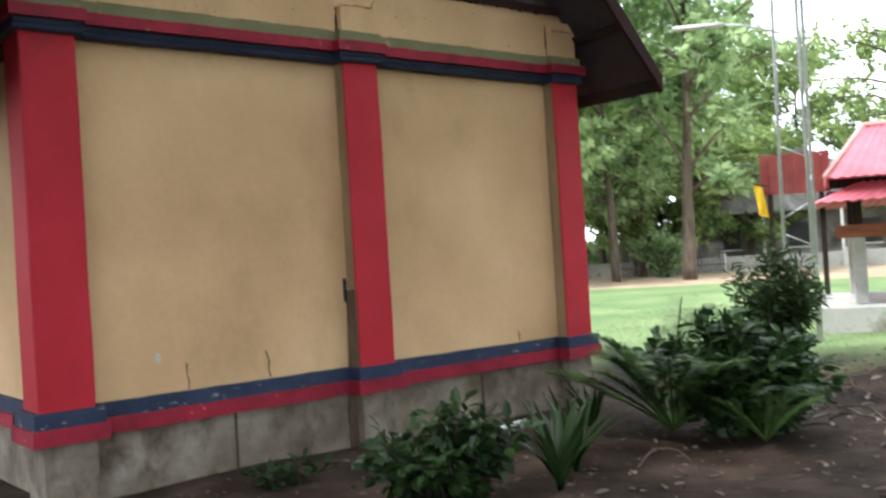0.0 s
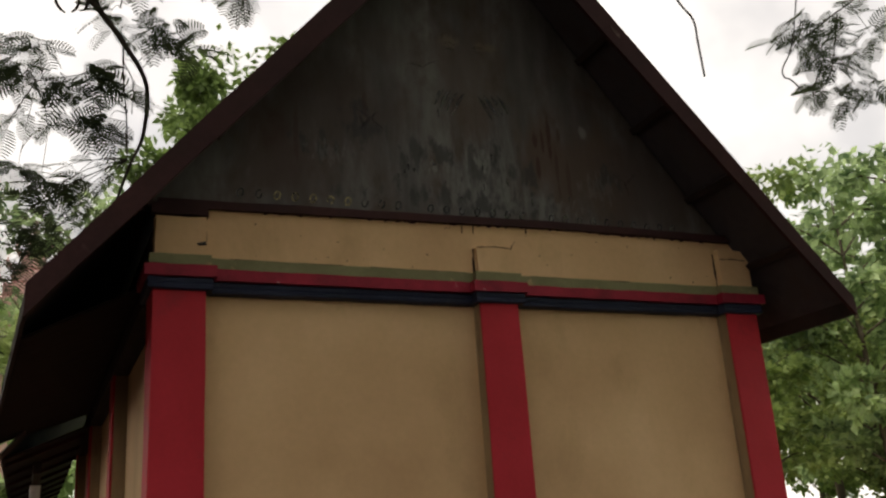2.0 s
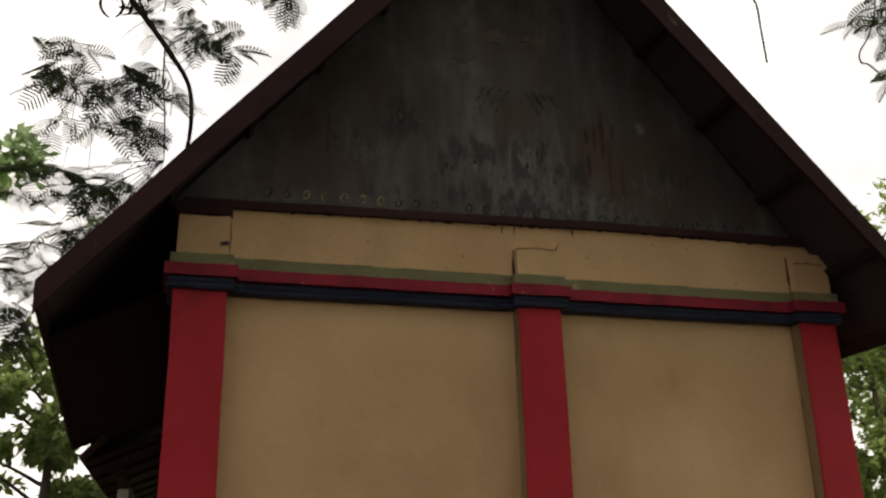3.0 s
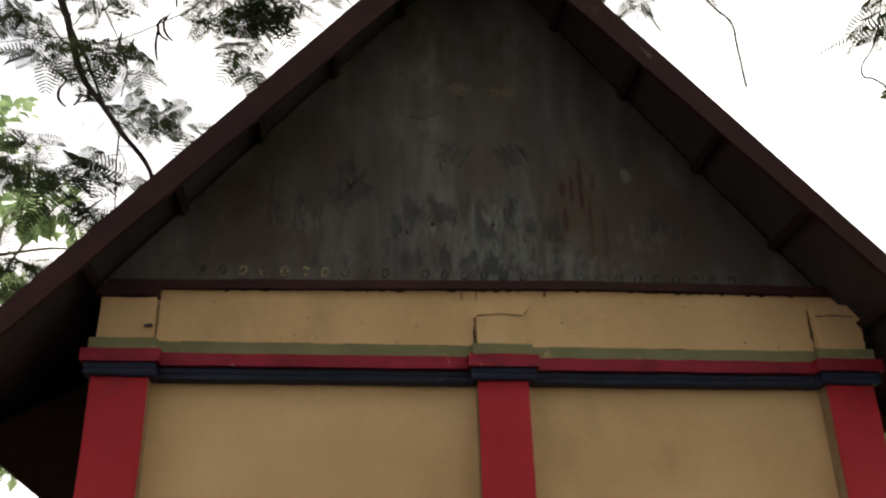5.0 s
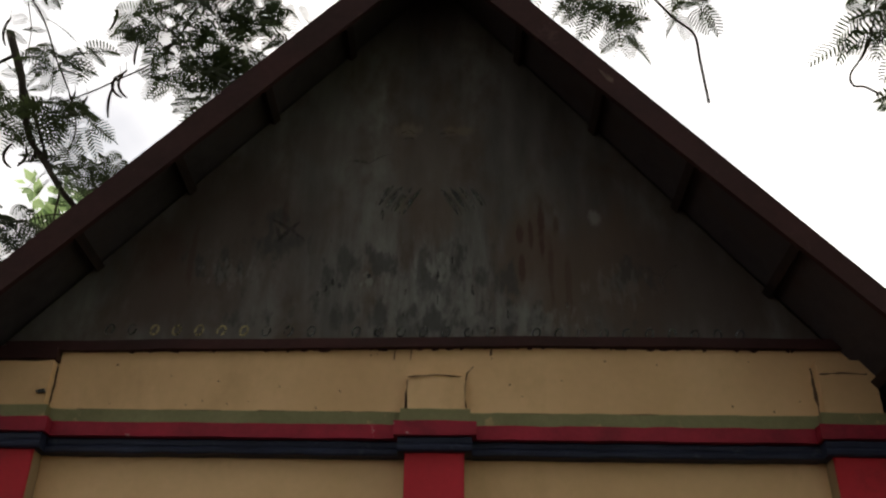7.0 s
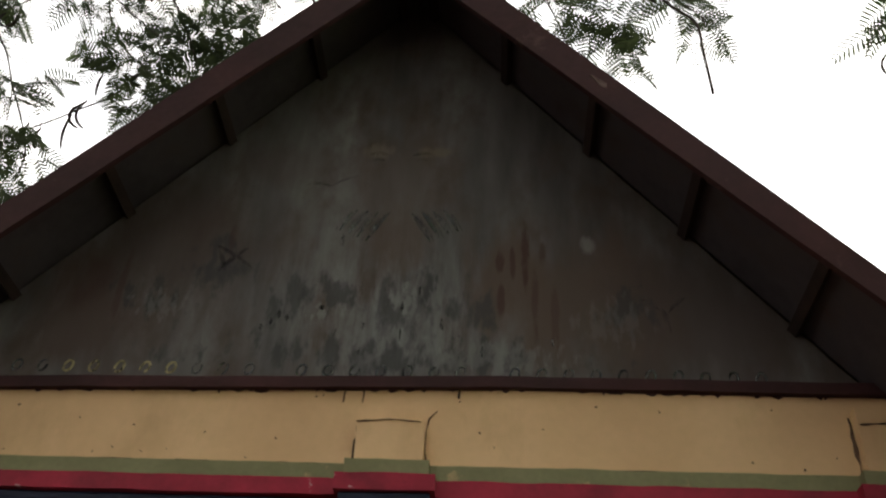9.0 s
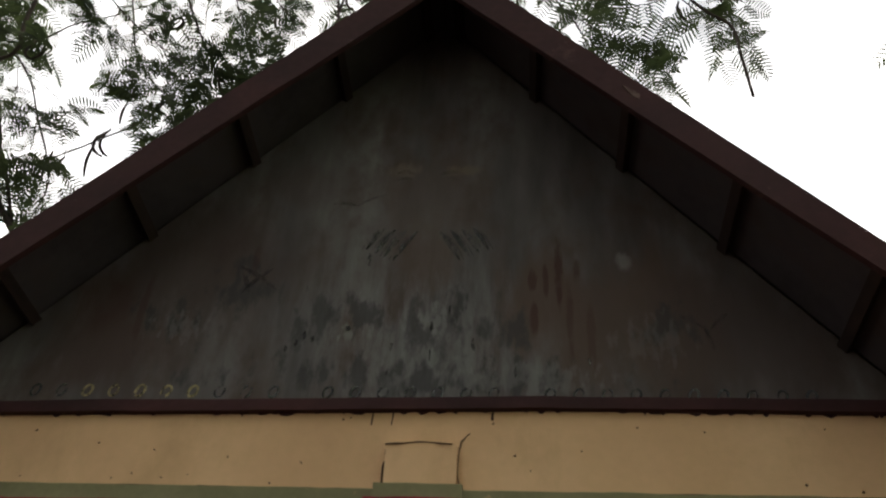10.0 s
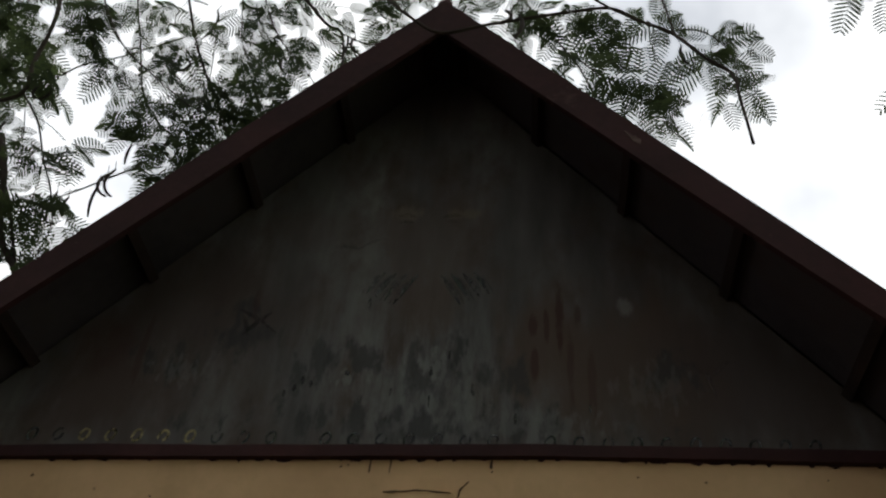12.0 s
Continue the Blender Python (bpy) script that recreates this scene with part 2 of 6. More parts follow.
UMBER, SOOT, CHALK, RUST = (0.085, 0.056, 0.042), (0.036, 0.035, 0.036), (0.20, 0.20, 0.19), (0.050, 0.017, 0.010)
for cx, cz, rx, rz, colour, amount, scale in (
        (2.42, 4.95, 0.50, 0.55, UMBER, 0.45, 5), (2.42, 4.55, 0.24, 0.36, UMBER, 0.6, 9), (3.45, 4.15, 0.75, 0.65, UMBER, 0.75, 4), (1.30, 4.40, 0.75, 0.80, (0.06, 0.042, 0.036), 0.75, 4),
        (0.85, 3.95, 0.60, 0.5, (0.07, 0.046, 0.038), 0.8, 4), (3.95, 4.0, 0.7, 0.5, (0.065, 0.046, 0.040), 0.7, 4), (3.04, 4.25, 0.34, 0.60, UMBER, 0.8, 6),
        (0.75, 4.25, 0.3, 0.3, RUST, 0.35, 6), (1.75, 5.05, 0.5, 0.25, RUST, 0.25, 5), (2.27, 5.16, 0.12, 0.10, (0.16, 0.13, 0.095), 0.6, 22), (2.60, 5.15, 0.16, 0.07, (0.16, 0.125, 0.08), 0.55, 22)):
    gable_patch(M_GABLE, cx, cz, rx, rz, colour, amount, scale)
# smaller, ragged rests of soot, chalk and rust
for cx, cz, rx, rz, colour, amount, scale in (
        (2.13, 4.12, 0.24, 0.24, SOOT, 0.75, 15), (1.80, 4.10, 0.16, 0.24, SOOT, 0.7, 13), (1.93, 4.12, 0.14, 0.24, SOOT, 0.7, 13), (2.82, 4.02, 0.28, 0.36, SOOT, 0.75, 10), (2.47, 4.02, 0.26, 0.40, SOOT, 0.7, 12),
        (2.62, 4.18, 0.14, 0.20, SOOT, 0.8, 19), (1.48, 4.30, 0.30, 0.36, SOOT, 0.8, 13), (2.40, 3.76, 1.5, 0.22, SOOT, 0.75, 13), (1.15, 4.10, 0.40, 0.28, SOOT, 0.75, 14), (3.6, 4.08, 0.34, 0.24, SOOT, 0.65, 14),
        (2.28, 3.90, 0.20, 0.36, CHALK, 0.28, 22), (2.06, 4.02, 0.16, 0.13, CHALK, 0.6, 30), (2.50, 4.12, 0.16, 0.14, CHALK, 0.55, 30), (2.62, 3.88, 0.18, 0.40, CHALK, 0.25, 22), (2.9, 3.76, 0.9, 0.18, CHALK, 0.35, 22), (1.22, 4.07, 0.26, 0.16, CHALK, 0.3, 24), (3.55, 4.0, 0.3, 0.24, CHALK, 0.2, 24)):
    gable_patch(M_GABLE, cx, cz, rx, rz, colour, amount, scale, 0.40, 0.40, 0.52, 0.30)
for cx, cz, rx, rz, amount in ((3.11, 4.42, 0.030, 0.30, 0.8), (2.98, 4.36, 0.032, 0.10, 0.7), (3.045, 4.36, 0.022, 0.14, 0.7), (2.985, 4.12, 0.03, 0.13, 0.7), (3.20, 4.42, 0.025, 0.12, 0.6), (3.16, 4.10, 0.03, 0.28, 0.5), (3.26, 4.0, 0.03, 0.3, 0.4), (1.52, 4.48, 0.03, 0.16, 0.4), (0.98, 4.2, 0.03, 0.3, 0.4)):
    gable_patch(M_GABLE, cx, cz, rx, rz, RUST, amount, 22, 0.30, 0.30, 0.55)
gable_patch(M_GABLE, 3.44, 4.48, 0.055, 0.085, (0.26, 0.25, 0.24), 0.5, 14, 0.6, 0.25, 0.55)
M_BARGE = material("dark_red_brown_board", [(0.3, (0.027, 0.010, 0.011)), (0.7, (0.053, 0.018, 0.018))], 2.0, stretch=(1, 1, 1), rough=0.8, fine=24, fine_amount=0.3, stain=(0.12, 0.066, 0.058), stain_scale=5.0, stain_at=(0.62, 0.80))
M_SCRAPE = material("scraped_board", [(0.35, (0.05, 0.024, 0.022)), (0.6, (0.13, 0.085, 0.075))], 26.0, rough=0.85)
M_SHEET = material("grey_roof_sheet", [(0.3, (0.036, 0.029, 0.033)), (0.7, (0.070, 0.058, 0.064))], 2.0, rough=0.85, fine=16, fine_amount=0.2, stain=(0.045, 0.03, 0.026), stain_scale=2.0, stain_at=(0.52, 0.7))
M_TIMBER = material("dark_timber", [(0.3, (0.016, 0.010, 0.009)), (0.7, (0.038, 0.022, 0.018))], 4.0, stretch=(6, 1, 1), rough=0.85, fine=30, fine_amount=0.25)
# near-black boards: the shade under the side eave is put into the colour
M_EAVE_SHADE = material("eave_shade_board", [(0.3, (0.015, 0.011, 0.011)), (0.7, (0.030, 0.022, 0.021))], 4.0, stretch=(1, 6, 1), rough=0.95, spec=0.1)
M_MARK = {
    "pale": material("faded_pale_paint", [(0.4, (0.062, 0.067, 0.066)), (0.66, (0.14, 0.145, 0.14))], 16, rough=0.8),
    "ochre": material("faded_ochre_paint", [(0.32, (0.12, 0.10, 0.06)), (0.56, (0.34, 0.28, 0.15))], 20, rough=0.8),
    "dark": material("dark_flaked_paint", [(0.4, (0.022, 0.021, 0.02)), (0.62, (0.055, 0.056, 0.056))], 16, rough=0.85),
    "rust": material("rust_streak", [(0.38, (0.034, 0.018, 0.013)), (0.62, (0.075, 0.045, 0.036))], 14, stretch=(1, 1, 0.3), rough=0.9),
}


def worn_through(m, cover, scale=26.0, start=0.40):
    """Paint worn off in specks, so that the board shows through."""
    nt = m.node_tree
    n, l = nt.nodes, nt.links
    tc = n.new("ShaderNodeTexCoord")
    mp = n.new("ShaderNodeMapping")
    mp.inputs["Scale"].default_value = (1, 1, 0.5)
    l.new(tc.outputs["Object"], mp.inputs["Vector"])
    t = n.new("ShaderNodeTexNoise")
    t.inputs["Scale"].default_value, t.inputs["Detail"].default_value, t.inputs["Roughness"].default_value = scale, 6, 0.7
    l.new(mp.outputs["Vector"], t.inputs["Vector"])
    r = ramp_node(nt, [(start, (0, 0, 0)), (start + 0.2, (cover, cover, cover))])
    l.new(t.outputs["Fac"], r.inputs["Fac"])
    l.new(r.outputs["Color"], n["Principled BSDF"].inputs["Alpha"])


worn_through(M_MARK["pale"], 0.75)
worn_through(M_MARK["ochre"], 0.9, 40.0, 0.30)
worn_through(M_MARK["dark"], 0.45)
worn_through(M_MARK["rust"], 0.6)
for kind in ("pale", "dark", "rust"):
    M_MARK["faint_" + kind] = M_MARK[kind].copy()
    M_MARK["faint_" + kind].name = "faint_" + kind + "_paint"
    for node in M_MARK["faint_" + kind].node_tree.nodes:
        if node.type == 'VALTORGB' and node.outputs["Color"].links and node.outputs["Color"].links[0].to_socket.name == "Alpha":
            node.color_ramp.elements[1].color = (0.3, 0.3, 0.3, 1)
            node.color_ramp.elements[1].position = 0.75
M_DARKRED = material("dark_red_shutter", [(0.3, (0.055, 0.008, 0.010)), (0.7, (0.10, 0.012, 0.016))], 4.0, rough=0.8, spec=0.15)
M_WHITE = material("white_post_paint", [(0.3, (0.55, 0.53, 0.48)), (0.7, (0.74, 0.72, 0.68))], 3.0, rough=0.7)
M_CONC = material("grey_concrete", [(0.3, (0.36, 0.35, 0.32)), (0.7, (0.52, 0.50, 0.47))], 2.0, rough=0.9, fine=20, fine_amount=0.15, stain=(0.22, 0.2, 0.16), stain_scale=2.0, stain_at=(0.56, 0.7))
M_PINKROOF = material("red_sheet_metal_roof", [(0.3, (0.52, 0.09, 0.13)), (0.7, (0.66, 0.17, 0.21))], 1.5, rough=0.45, fine=20, fine_amount=0.1, spec=0.5)
M_WOOD = material("brown_plank", [(0.3, (0.20, 0.07, 0.035)), (0.7, (0.32, 0.12, 0.06))], 3.0, stretch=(1, 1, 6), rough=0.7)
M_REDBOARD = material("maroon_board", [(0.3, (0.13, 0.025, 0.022)), (0.7, (0.21, 0.05, 0.04))], 3.0, rough=0.7)
M_YELLOW = material("yellow_cloth", [(0.3, (0.75, 0.52, 0.03)), (0.7, (0.85, 0.65, 0.06))], 4.0, rough=0.8)
M_STEEL = material("galvanised_steel", [(0.3, (0.50, 0.51, 0.52)), (0.7, (0.68, 0.69, 0.69))], 6.0, rough=0.5, metallic=0.2)
M_DINGY = material("dingy_grey_wall", [(0.3, (0.13, 0.12, 0.11)), (0.7, (0.26, 0.245, 0.225))], 1.2, rough=0.9, fine=9, fine_amount=0.3, stain=(0.08, 0.07, 0.06), stain_scale=1.0, stain_at=(0.48, 0.62))
M_PVC = material("white_plastic_pipe", [(0.3, (0.66, 0.65, 0.6)), (0.7, (0.78, 0.77, 0.73))], 4.0, rough=0.4)
M_BLUEPL = material("pale_blue_plastic", [(0.3, (0.20, 0.36, 0.50)), (0.7, (0.30, 0.46, 0.60))], 2.0, rough=0.5)
M_BARK = material("grey_brown_bark", [(0.3, (0.07, 0.05, 0.038)), (0.7, (0.17, 0.135, 0.105))], 6.0, stretch=(1, 1, 0.25), rough=0.95, fine=30, fine_amount=0.3, bump=0.8, bump_dist=0.01)
M_TWIG = material("dark_twig_bark", [(0.3, (0.03, 0.024, 0.02)), (0.7, (0.075, 0.058, 0.046))], 10.0, rough=0.95, fine=60, fine_amount=0.3)
M_POD = material("dark_brown_pod", [(0.3, (0.018, 0.013, 0.01)), (0.7, (0.045, 0.03, 0.022))], 12.0, rough=0.7)
M_STUCCO = material("pale_pink_stucco", [(0.3, (0.52, 0.31, 0.28)), (0.7, (0.64, 0.42, 0.38))], 2.0, rough=0.85)
M_WINDOWDARK = material("dark_window_opening", [(0.3, (0.02, 0.02, 0.022)), (0.7, (0.04, 0.04, 0.045))], 2.0, rough=0.3)
M_TILE = material("grey_roof_tile", [(0.3, (0.16, 0.15, 0.15)), (0.7, (0.30, 0.29, 0.28))], 3.0, rough=0.8)
M_DRYLEAF = material("large_dry_leaves", [(0.3, (0.14, 0.10, 0.085)), (0.7, (0.36, 0.31, 0.28))], 6.0, rough=0.9, random_tint=0.5)
M_LITTER = material("dry_leaf_litter", [(0.3, (0.05, 0.034, 0.025)), (0.7, (0.19, 0.145, 0.12))], 6.0, rough=0.9, random_tint=0.5)
L_FEATHER = leaf_material("feather_leaves", (0.024, 0.036, 0.018), (0.085, 0.115, 0.042), 0.42)
L_BROAD = leaf_material("broad_tree_leaves", (0.11, 0.18, 0.085), (0.58, 0.72, 0.37), 0.5)
L_YELLOWGREEN = leaf_material("light_tree_leaves", (0.10, 0.16, 0.055), (0.44, 0.54, 0.20), 0.5)
L_DEEP = leaf_material("deep_green_leaves", (0.06, 0.10, 0.03), (0.27, 0.38, 0.12), 0.45)
L_BUSH = leaf_material("bush_leaves", (0.010, 0.025, 0.009), (0.044, 0.082, 0.022), 0.2, 0.4)
L_BAMBOO = leaf_material("bamboo_leaves", (0.022, 0.045, 0.016), (0.075, 0.12, 0.04), 0.3)
L_PALM = leaf_material("palm_leaves", (0.018, 0.040, 0.010), (0.12, 0.20, 0.055), 0.35, 0.35)
L_GRASS = leaf_material("grass_blades", (0.07, 0.11, 0.035), (0.19, 0.25, 0.09), 0.4)


def ground_material():
    """Trodden earth round the chapel, a lawn beyond, a strip of bare soil before the far trees."""
    m = bpy.data.materials.new("earth_and_lawn")
    m.use_nodes = True
    nt = m.node_tree
    n, l = nt.nodes, nt.links
    p = n["Principled BSDF"]
    p.inputs["Roughness"].default_value = 0.95
    p.inputs["Specular IOR Level"].default_value = 0.15
    tc = n.new("ShaderNodeTexCoord")

    def noise_at(scale, detail=6):
        t = n.new("ShaderNodeTexNoise")
        t.inputs["Scale"].default_value, t.inputs["Detail"].default_value = scale, detail
        l.new(tc.outputs["Object"], t.inputs["Vector"])
        return t
    earth = ramp_node(nt, [(0.3, (0.019, 0.011, 0.008)), (0.5, (0.036, 0.023, 0.016)), (0.72, (0.078, 0.053, 0.041))])
    l.new(noise_at(1.7, 9).outputs["Fac"], earth.inputs["Fac"])
    lawn = ramp_node(nt, [(0.3, (0.12, 0.185, 0.075)), (0.55, (0.19, 0.255, 0.11)), (0.75, (0.27, 0.315, 0.16))])
    l.new(noise_at(0.35, 8).outputs["Fac"], lawn.inputs["Fac"])
    soil = ramp_node(nt, [(0.3, (0.34, 0.24, 0.16)), (0.7, (0.48, 0.37, 0.26))])
    l.new(noise_at(0.8, 6).outputs["Fac"], soil.inputs["Fac"])
    sep = n.new("ShaderNodeSeparateXYZ")
    l.new(tc.outputs["Object"], sep.inputs[0])

    def soft_step(dot, start, end, wobble, scale):
        """0 before start and 1 past end along a direction in plan, with an uneven edge."""
        ax = n.new("ShaderNodeMath")
        ax.operation = 'MULTIPLY'
        ax.inputs[1].default_value = dot[0]
        l.new(sep.outputs["X"], ax.inputs[0])
        ay = n.new("ShaderNodeMath")
        ay.operation = 'MULTIPLY_ADD'
        ay.inputs[1].default_value = dot[1]
        l.new(sep.outputs["Y"], ay.inputs[0])
        l.new(ax.outputs[0], ay.inputs[2])
        w = n.new("ShaderNodeMath")
        w.operation = 'MULTIPLY_ADD'
        w.inputs[1].default_value = wobble
        l.new(noise_at(scale, 5).outputs["Fac"], w.inputs[0])
        l.new(ay.outputs[0], w.inputs[2])
        r = n.new("ShaderNodeMapRange")
        r.inputs["From Min"].default_value, r.inputs["From Max"].default_value = start + wobble / 2, end + wobble / 2
        l.new(w.outputs[0], r.inputs["Value"])
        return r.outputs["Result"]

    def mix(f, a, b):
        x = n.new("ShaderNodeMixRGB")
        l.new(f, x.inputs[0])
        l.new(a, x.inputs[1])
        l.new(b, x.inputs[2])
        return x.outputs["Color"]
    c = mix(soft_step((0.87, 0.48), 5.8, 9.0, 3.0, 0.9), earth.outputs["Color"], lawn.outputs["Color"])
    c = mix(soft_step((0.87, 0.48), 26.3, 27.6, 1.6, 0.5), c, soil.outputs["Color"])
    c = mix(soft_step((0.87, 0.48), 36, 44, 6, 0.2), c, lawn.outputs["Color"])
    l.new(c, p.inputs["Base Color"])
    b = n.new("ShaderNodeBump")
    b.inputs["Strength"].default_value, b.inputs["Distance"].default_value = 0.7, 0.03
    l.new(noise_at(9, 8).outputs["Fac"], b.inputs["Height"])
    l.new(b.outputs["Normal"], p.inputs["Normal"])
    return m


M_GROUND = ground_material()


# ---- mesh helpers ----
def part(name, bm, mat, parent=None, label=""):
    """Link a bmesh as one mesh object, under a thing or a part."""
    me = bpy.data.meshes.new(name)
    bmesh.ops.recalc_face_normals(bm, faces=bm.faces[:])
    bm.to_mesh(me)
    bm.free()
    me.materials.append(mat)
    ob = new(name, me)
    ob.parent = parent
    if label:
        tagged(ob, label)
    return ob


def raw(name, verts, faces, mat, parent=None, label="", smooth=False):
    me = bpy.data.meshes.new(name)
    me.from_pydata([tuple(v) for v in verts], [], faces)
    me.materials.append(mat)
    if smooth:
        me.polygons.foreach_set("use_smooth", [True] * len(me.polygons))
    ob = new(name, me)
    ob.parent = parent
    if label:
        tagged(ob, label)
    return ob


def thing(name, label, category, group="", at=(0, 0, 0), turn=0, kind=""):
    e = new(name)
    e.empty_display_size = 0.1
    e.matrix_basis = pose(*at, 0, 0, turn)
    return tagged(e, label, category, group, kind)


def box(bm, x0, x1, y0, y1, z0, z1):
    vs = [bm.verts.new((x, y, z)) for x in (x0, x1) for y in (y0, y1) for z in (z0, z1)]
    fs = [(0, 1, 3, 2), (4, 6, 7, 5), (0, 4, 5, 1), (2, 3, 7, 6), (0, 2, 6, 4), (1, 5, 7, 3)]
    return [bm.faces.new([vs[i] for i in f]) for f in fs]


def boxm(x0, x1, y0, y1, z0, z1, bevel=0.0, seg=1):
    bm = bmesh.new()
    box(bm, x0, x1, y0, y1, z0, z1)
    if bevel:
        bmesh.ops.bevel(bm, geom=bm.edges[:], offset=bevel, segments=seg, affect='EDGES', profile=0.5)
    return bm


def wobbled(bm, amount, scale, axes=(1, 1, 1)):
    for v in bm.verts:
        d = noise.noise_vector(v.co * scale)
        v.co += Vector((d[0] * axes[0], d[1] * axes[1], d[2] * axes[2])) * amount
    return bm


def prism(bm, pts, y0, y1):
    """A plate with an outline in x and z, from y0 to y1."""
    a = [bm.verts.new((x, y0, z)) for x, z in pts]
    b = [bm.verts.new((x, y1, z)) for x, z in pts]
    bm.faces.new(a)
    bm.faces.new(b[::-1])
    for i in range(len(pts)):
        j = (i + 1) % len(pts)
        bm.faces.new((a[i], b[i], b[j], a[j]))
    return bm


def tube_data(pts, radii, sides=6):
    pts = [Vector(p) for p in pts]
    verts, faces = [], []
    up = Vector((0.31, 0.17, 0.93))
    for i, p in enumerate(pts):
        d = (pts[min(i + 1, len(pts) - 1)] - pts[max(i - 1, 0)]).normalized()
        s = d.cross(up)
        if s.length < 1e-3:
            s = d.cross(Vector((1, 0, 0)))
        s.normalize()
        u = s.cross(d)
        for k in range(sides):
            a = 2 * math.pi * k / sides
            verts.append(p + (s * math.cos(a) + u * math.sin(a)) * radii[i])
    for i in range(len(pts) - 1):
        for k in range(sides):
            k2 = (k + 1) % sides
            faces.append((i * sides + k, i * sides + k2, (i + 1) * sides + k2, (i + 1) * sides + k))
    faces.append(tuple(range(sides))[::-1])
    faces.append(tuple((len(pts) - 1) * sides + k for k in range(sides)))
    return verts, faces


def tubes(name, list_of, mat, parent=None, label="", sides=6):
    vs, fs = [], []
    for pts, radii in list_of:
        v, f = tube_data(pts, radii, sides)
        o = len(vs)
        vs += v
        fs += [tuple(i + o for i in q) for q in f]
    return raw(name, vs, fs, mat, parent, label, smooth=True)


def spline(pts, steps=6):
    """Catmull-Rom through the points."""
    p = [Vector(q) for q in pts]
    p = [p[0] * 2 - p[1]] + p + [p[-1] * 2 - p[-2]]
    out = []
    for i in range(1, len(p) - 2):
        for k in range(steps):
            t = k / steps
            a, b, c, d = p[i - 1], p[i], p[i + 1], p[i + 2]
            out.append(0.5 * ((2 * b) + (c - a) * t + (2 * a - 5 * b + 4 * c - d) * t * t + (3 * b - a - 3 * c + d) * t ** 3))
    out.append(p[-2])
    return out


RNG = np.random.default_rng(7)


def unit(a):
    return a / np.maximum(np.linalg.norm(a, axis=-1, keepdims=True), 1e-9)


def stamp(template_v, template_f, places, forward, normal, scale):
    """Copies of a small mesh laid in numpy: x goes along forward, z along normal."""
    f = unit(forward)
    s = unit(np.cross(normal, f))
    u = np.cross(f, s)
    r = np.stack([f, s, u], axis=2) * scale[:, None, None]
    v = np.einsum('nij,kj->nki', r, template_v) + places[:, None, :]
    n, k = len(places), len(template_v)
    faces = [tuple(int(i) + o for i in q) for o in range(0, n * k, k) for q in template_f]
    return v.reshape(-1, 3), faces


LEAF_V = np.array([(0, 0, 0), (0.35, 0.26, 0.05), (0.75, 0.2, 0.0), (1, 0, -0.10), (0.75, -0.2, 0.0), (0.35, -0.26, 0.05), (0.5, 0, -0.03)])
LEAF_F = [(0, 6, 1), (1, 6, 2), (2, 6, 3), (3, 6, 4), (4, 6, 5), (5, 6, 0)]
CARD_V = np.array([(0, 0, 0), (0.45, 0.3, 0.06), (1, 0, -0.06), (0.45, -0.3, 0.06)])
CARD_F = [(0, 2, 1), (0, 3, 2)]
BLADE_V = np.array([(0, 0.5, 0), (0, -0.5, 0), (0.55, -0.32, 0.05), (0.55, 0.32, 0.05), (1, 0, -0.08)])
BLADE_F = [(0, 1, 2, 3), (3, 2, 4)]


def feather_template(pairs=9):
    """A twice-divided leaf, one unit long: a drooping midrib with a comb of narrow side strips."""
    v, f = [], []

    def rib(x):
        return -0.22 * x * x
    n = 5
    for i in range(n + 1):
        x = i / n
        w = 0.008 * (1 - x * 0.6)
        v += [(x, w, rib(x)), (x, -w, rib(x))]
    for i in range(n):
        f.append((2 * i, 2 * i + 1, 2 * i + 3, 2 * i + 2))
    for i in range(pairs):
        x = 0.12 + 0.86 * i / (pairs - 1)
        length = 0.30 * math.sin(math.pi * (0.16 + 0.74 * i / (pairs - 1))) + 0.04
        for side in (1, -1):
            o = len(v)
            w, lean = 0.033, 0.36 * length
            z = rib(x)
            v += [(x - w, 0, z), (x + w, 0, z), (x + lean + w * 1.1, side * length * 0.6, z + 0.02),
                  (x + lean - w * 1.1, side * length * 0.6, z + 0.02), (x + lean * 1.5, side * length, z - 0.02)]
            f += [(o, o + 1, o + 2, o + 3), (o + 3, o + 2, o + 4)]
    return np.array(v), f


FEATHER_V, FEATHER_F = feather_template()


def fern_template(pairs=10):
    """A finer twice-divided leaf, one unit long: narrow tapering side strips with open gaps between them."""
    v, f = [], []

    def rib(x):
        return -0.26 * x * x
    n = 6
    for i in range(n + 1):
        x = i / n
        w = 0.007 * (1 - x * 0.6)
        v += [(x, w, rib(x)), (x, -w, rib(x))]
    for i in range(n):
        f.append((2 * i, 2 * i + 1, 2 * i + 3, 2 * i + 2))
    for i in range(pairs):
        q = i / (pairs - 1)
        x = 0.14 + 0.84 * q
        length = 0.36 * math.sin(math.pi * (0.24 + 0.66 * q)) ** 0.8 + 0.02
        for side in (1, -1):
            o = len(v)
            lean = length * (0.28 + 0.35 * q)
            z = rib(x)
            w0, w1 = 0.011, 0.028
            for t, w in ((0, w0), (0.22, w1), (0.72, w1 * 0.95)):
                y, xx, zz = side * length * t, x + lean * t, z + 0.03 * t - 0.06 * t * t
                v += [(xx - w, y, zz), (xx + w, y, zz)]
            v.append((x + lean, side * length, z - 0.03))
            f += [(o, o + 1, o + 3, o + 2), (o + 2, o + 3, o + 5, o + 4), (o + 4, o + 5, o + 6)]
    return np.array(v), f


FERN_V, FERN_F = fern_template()


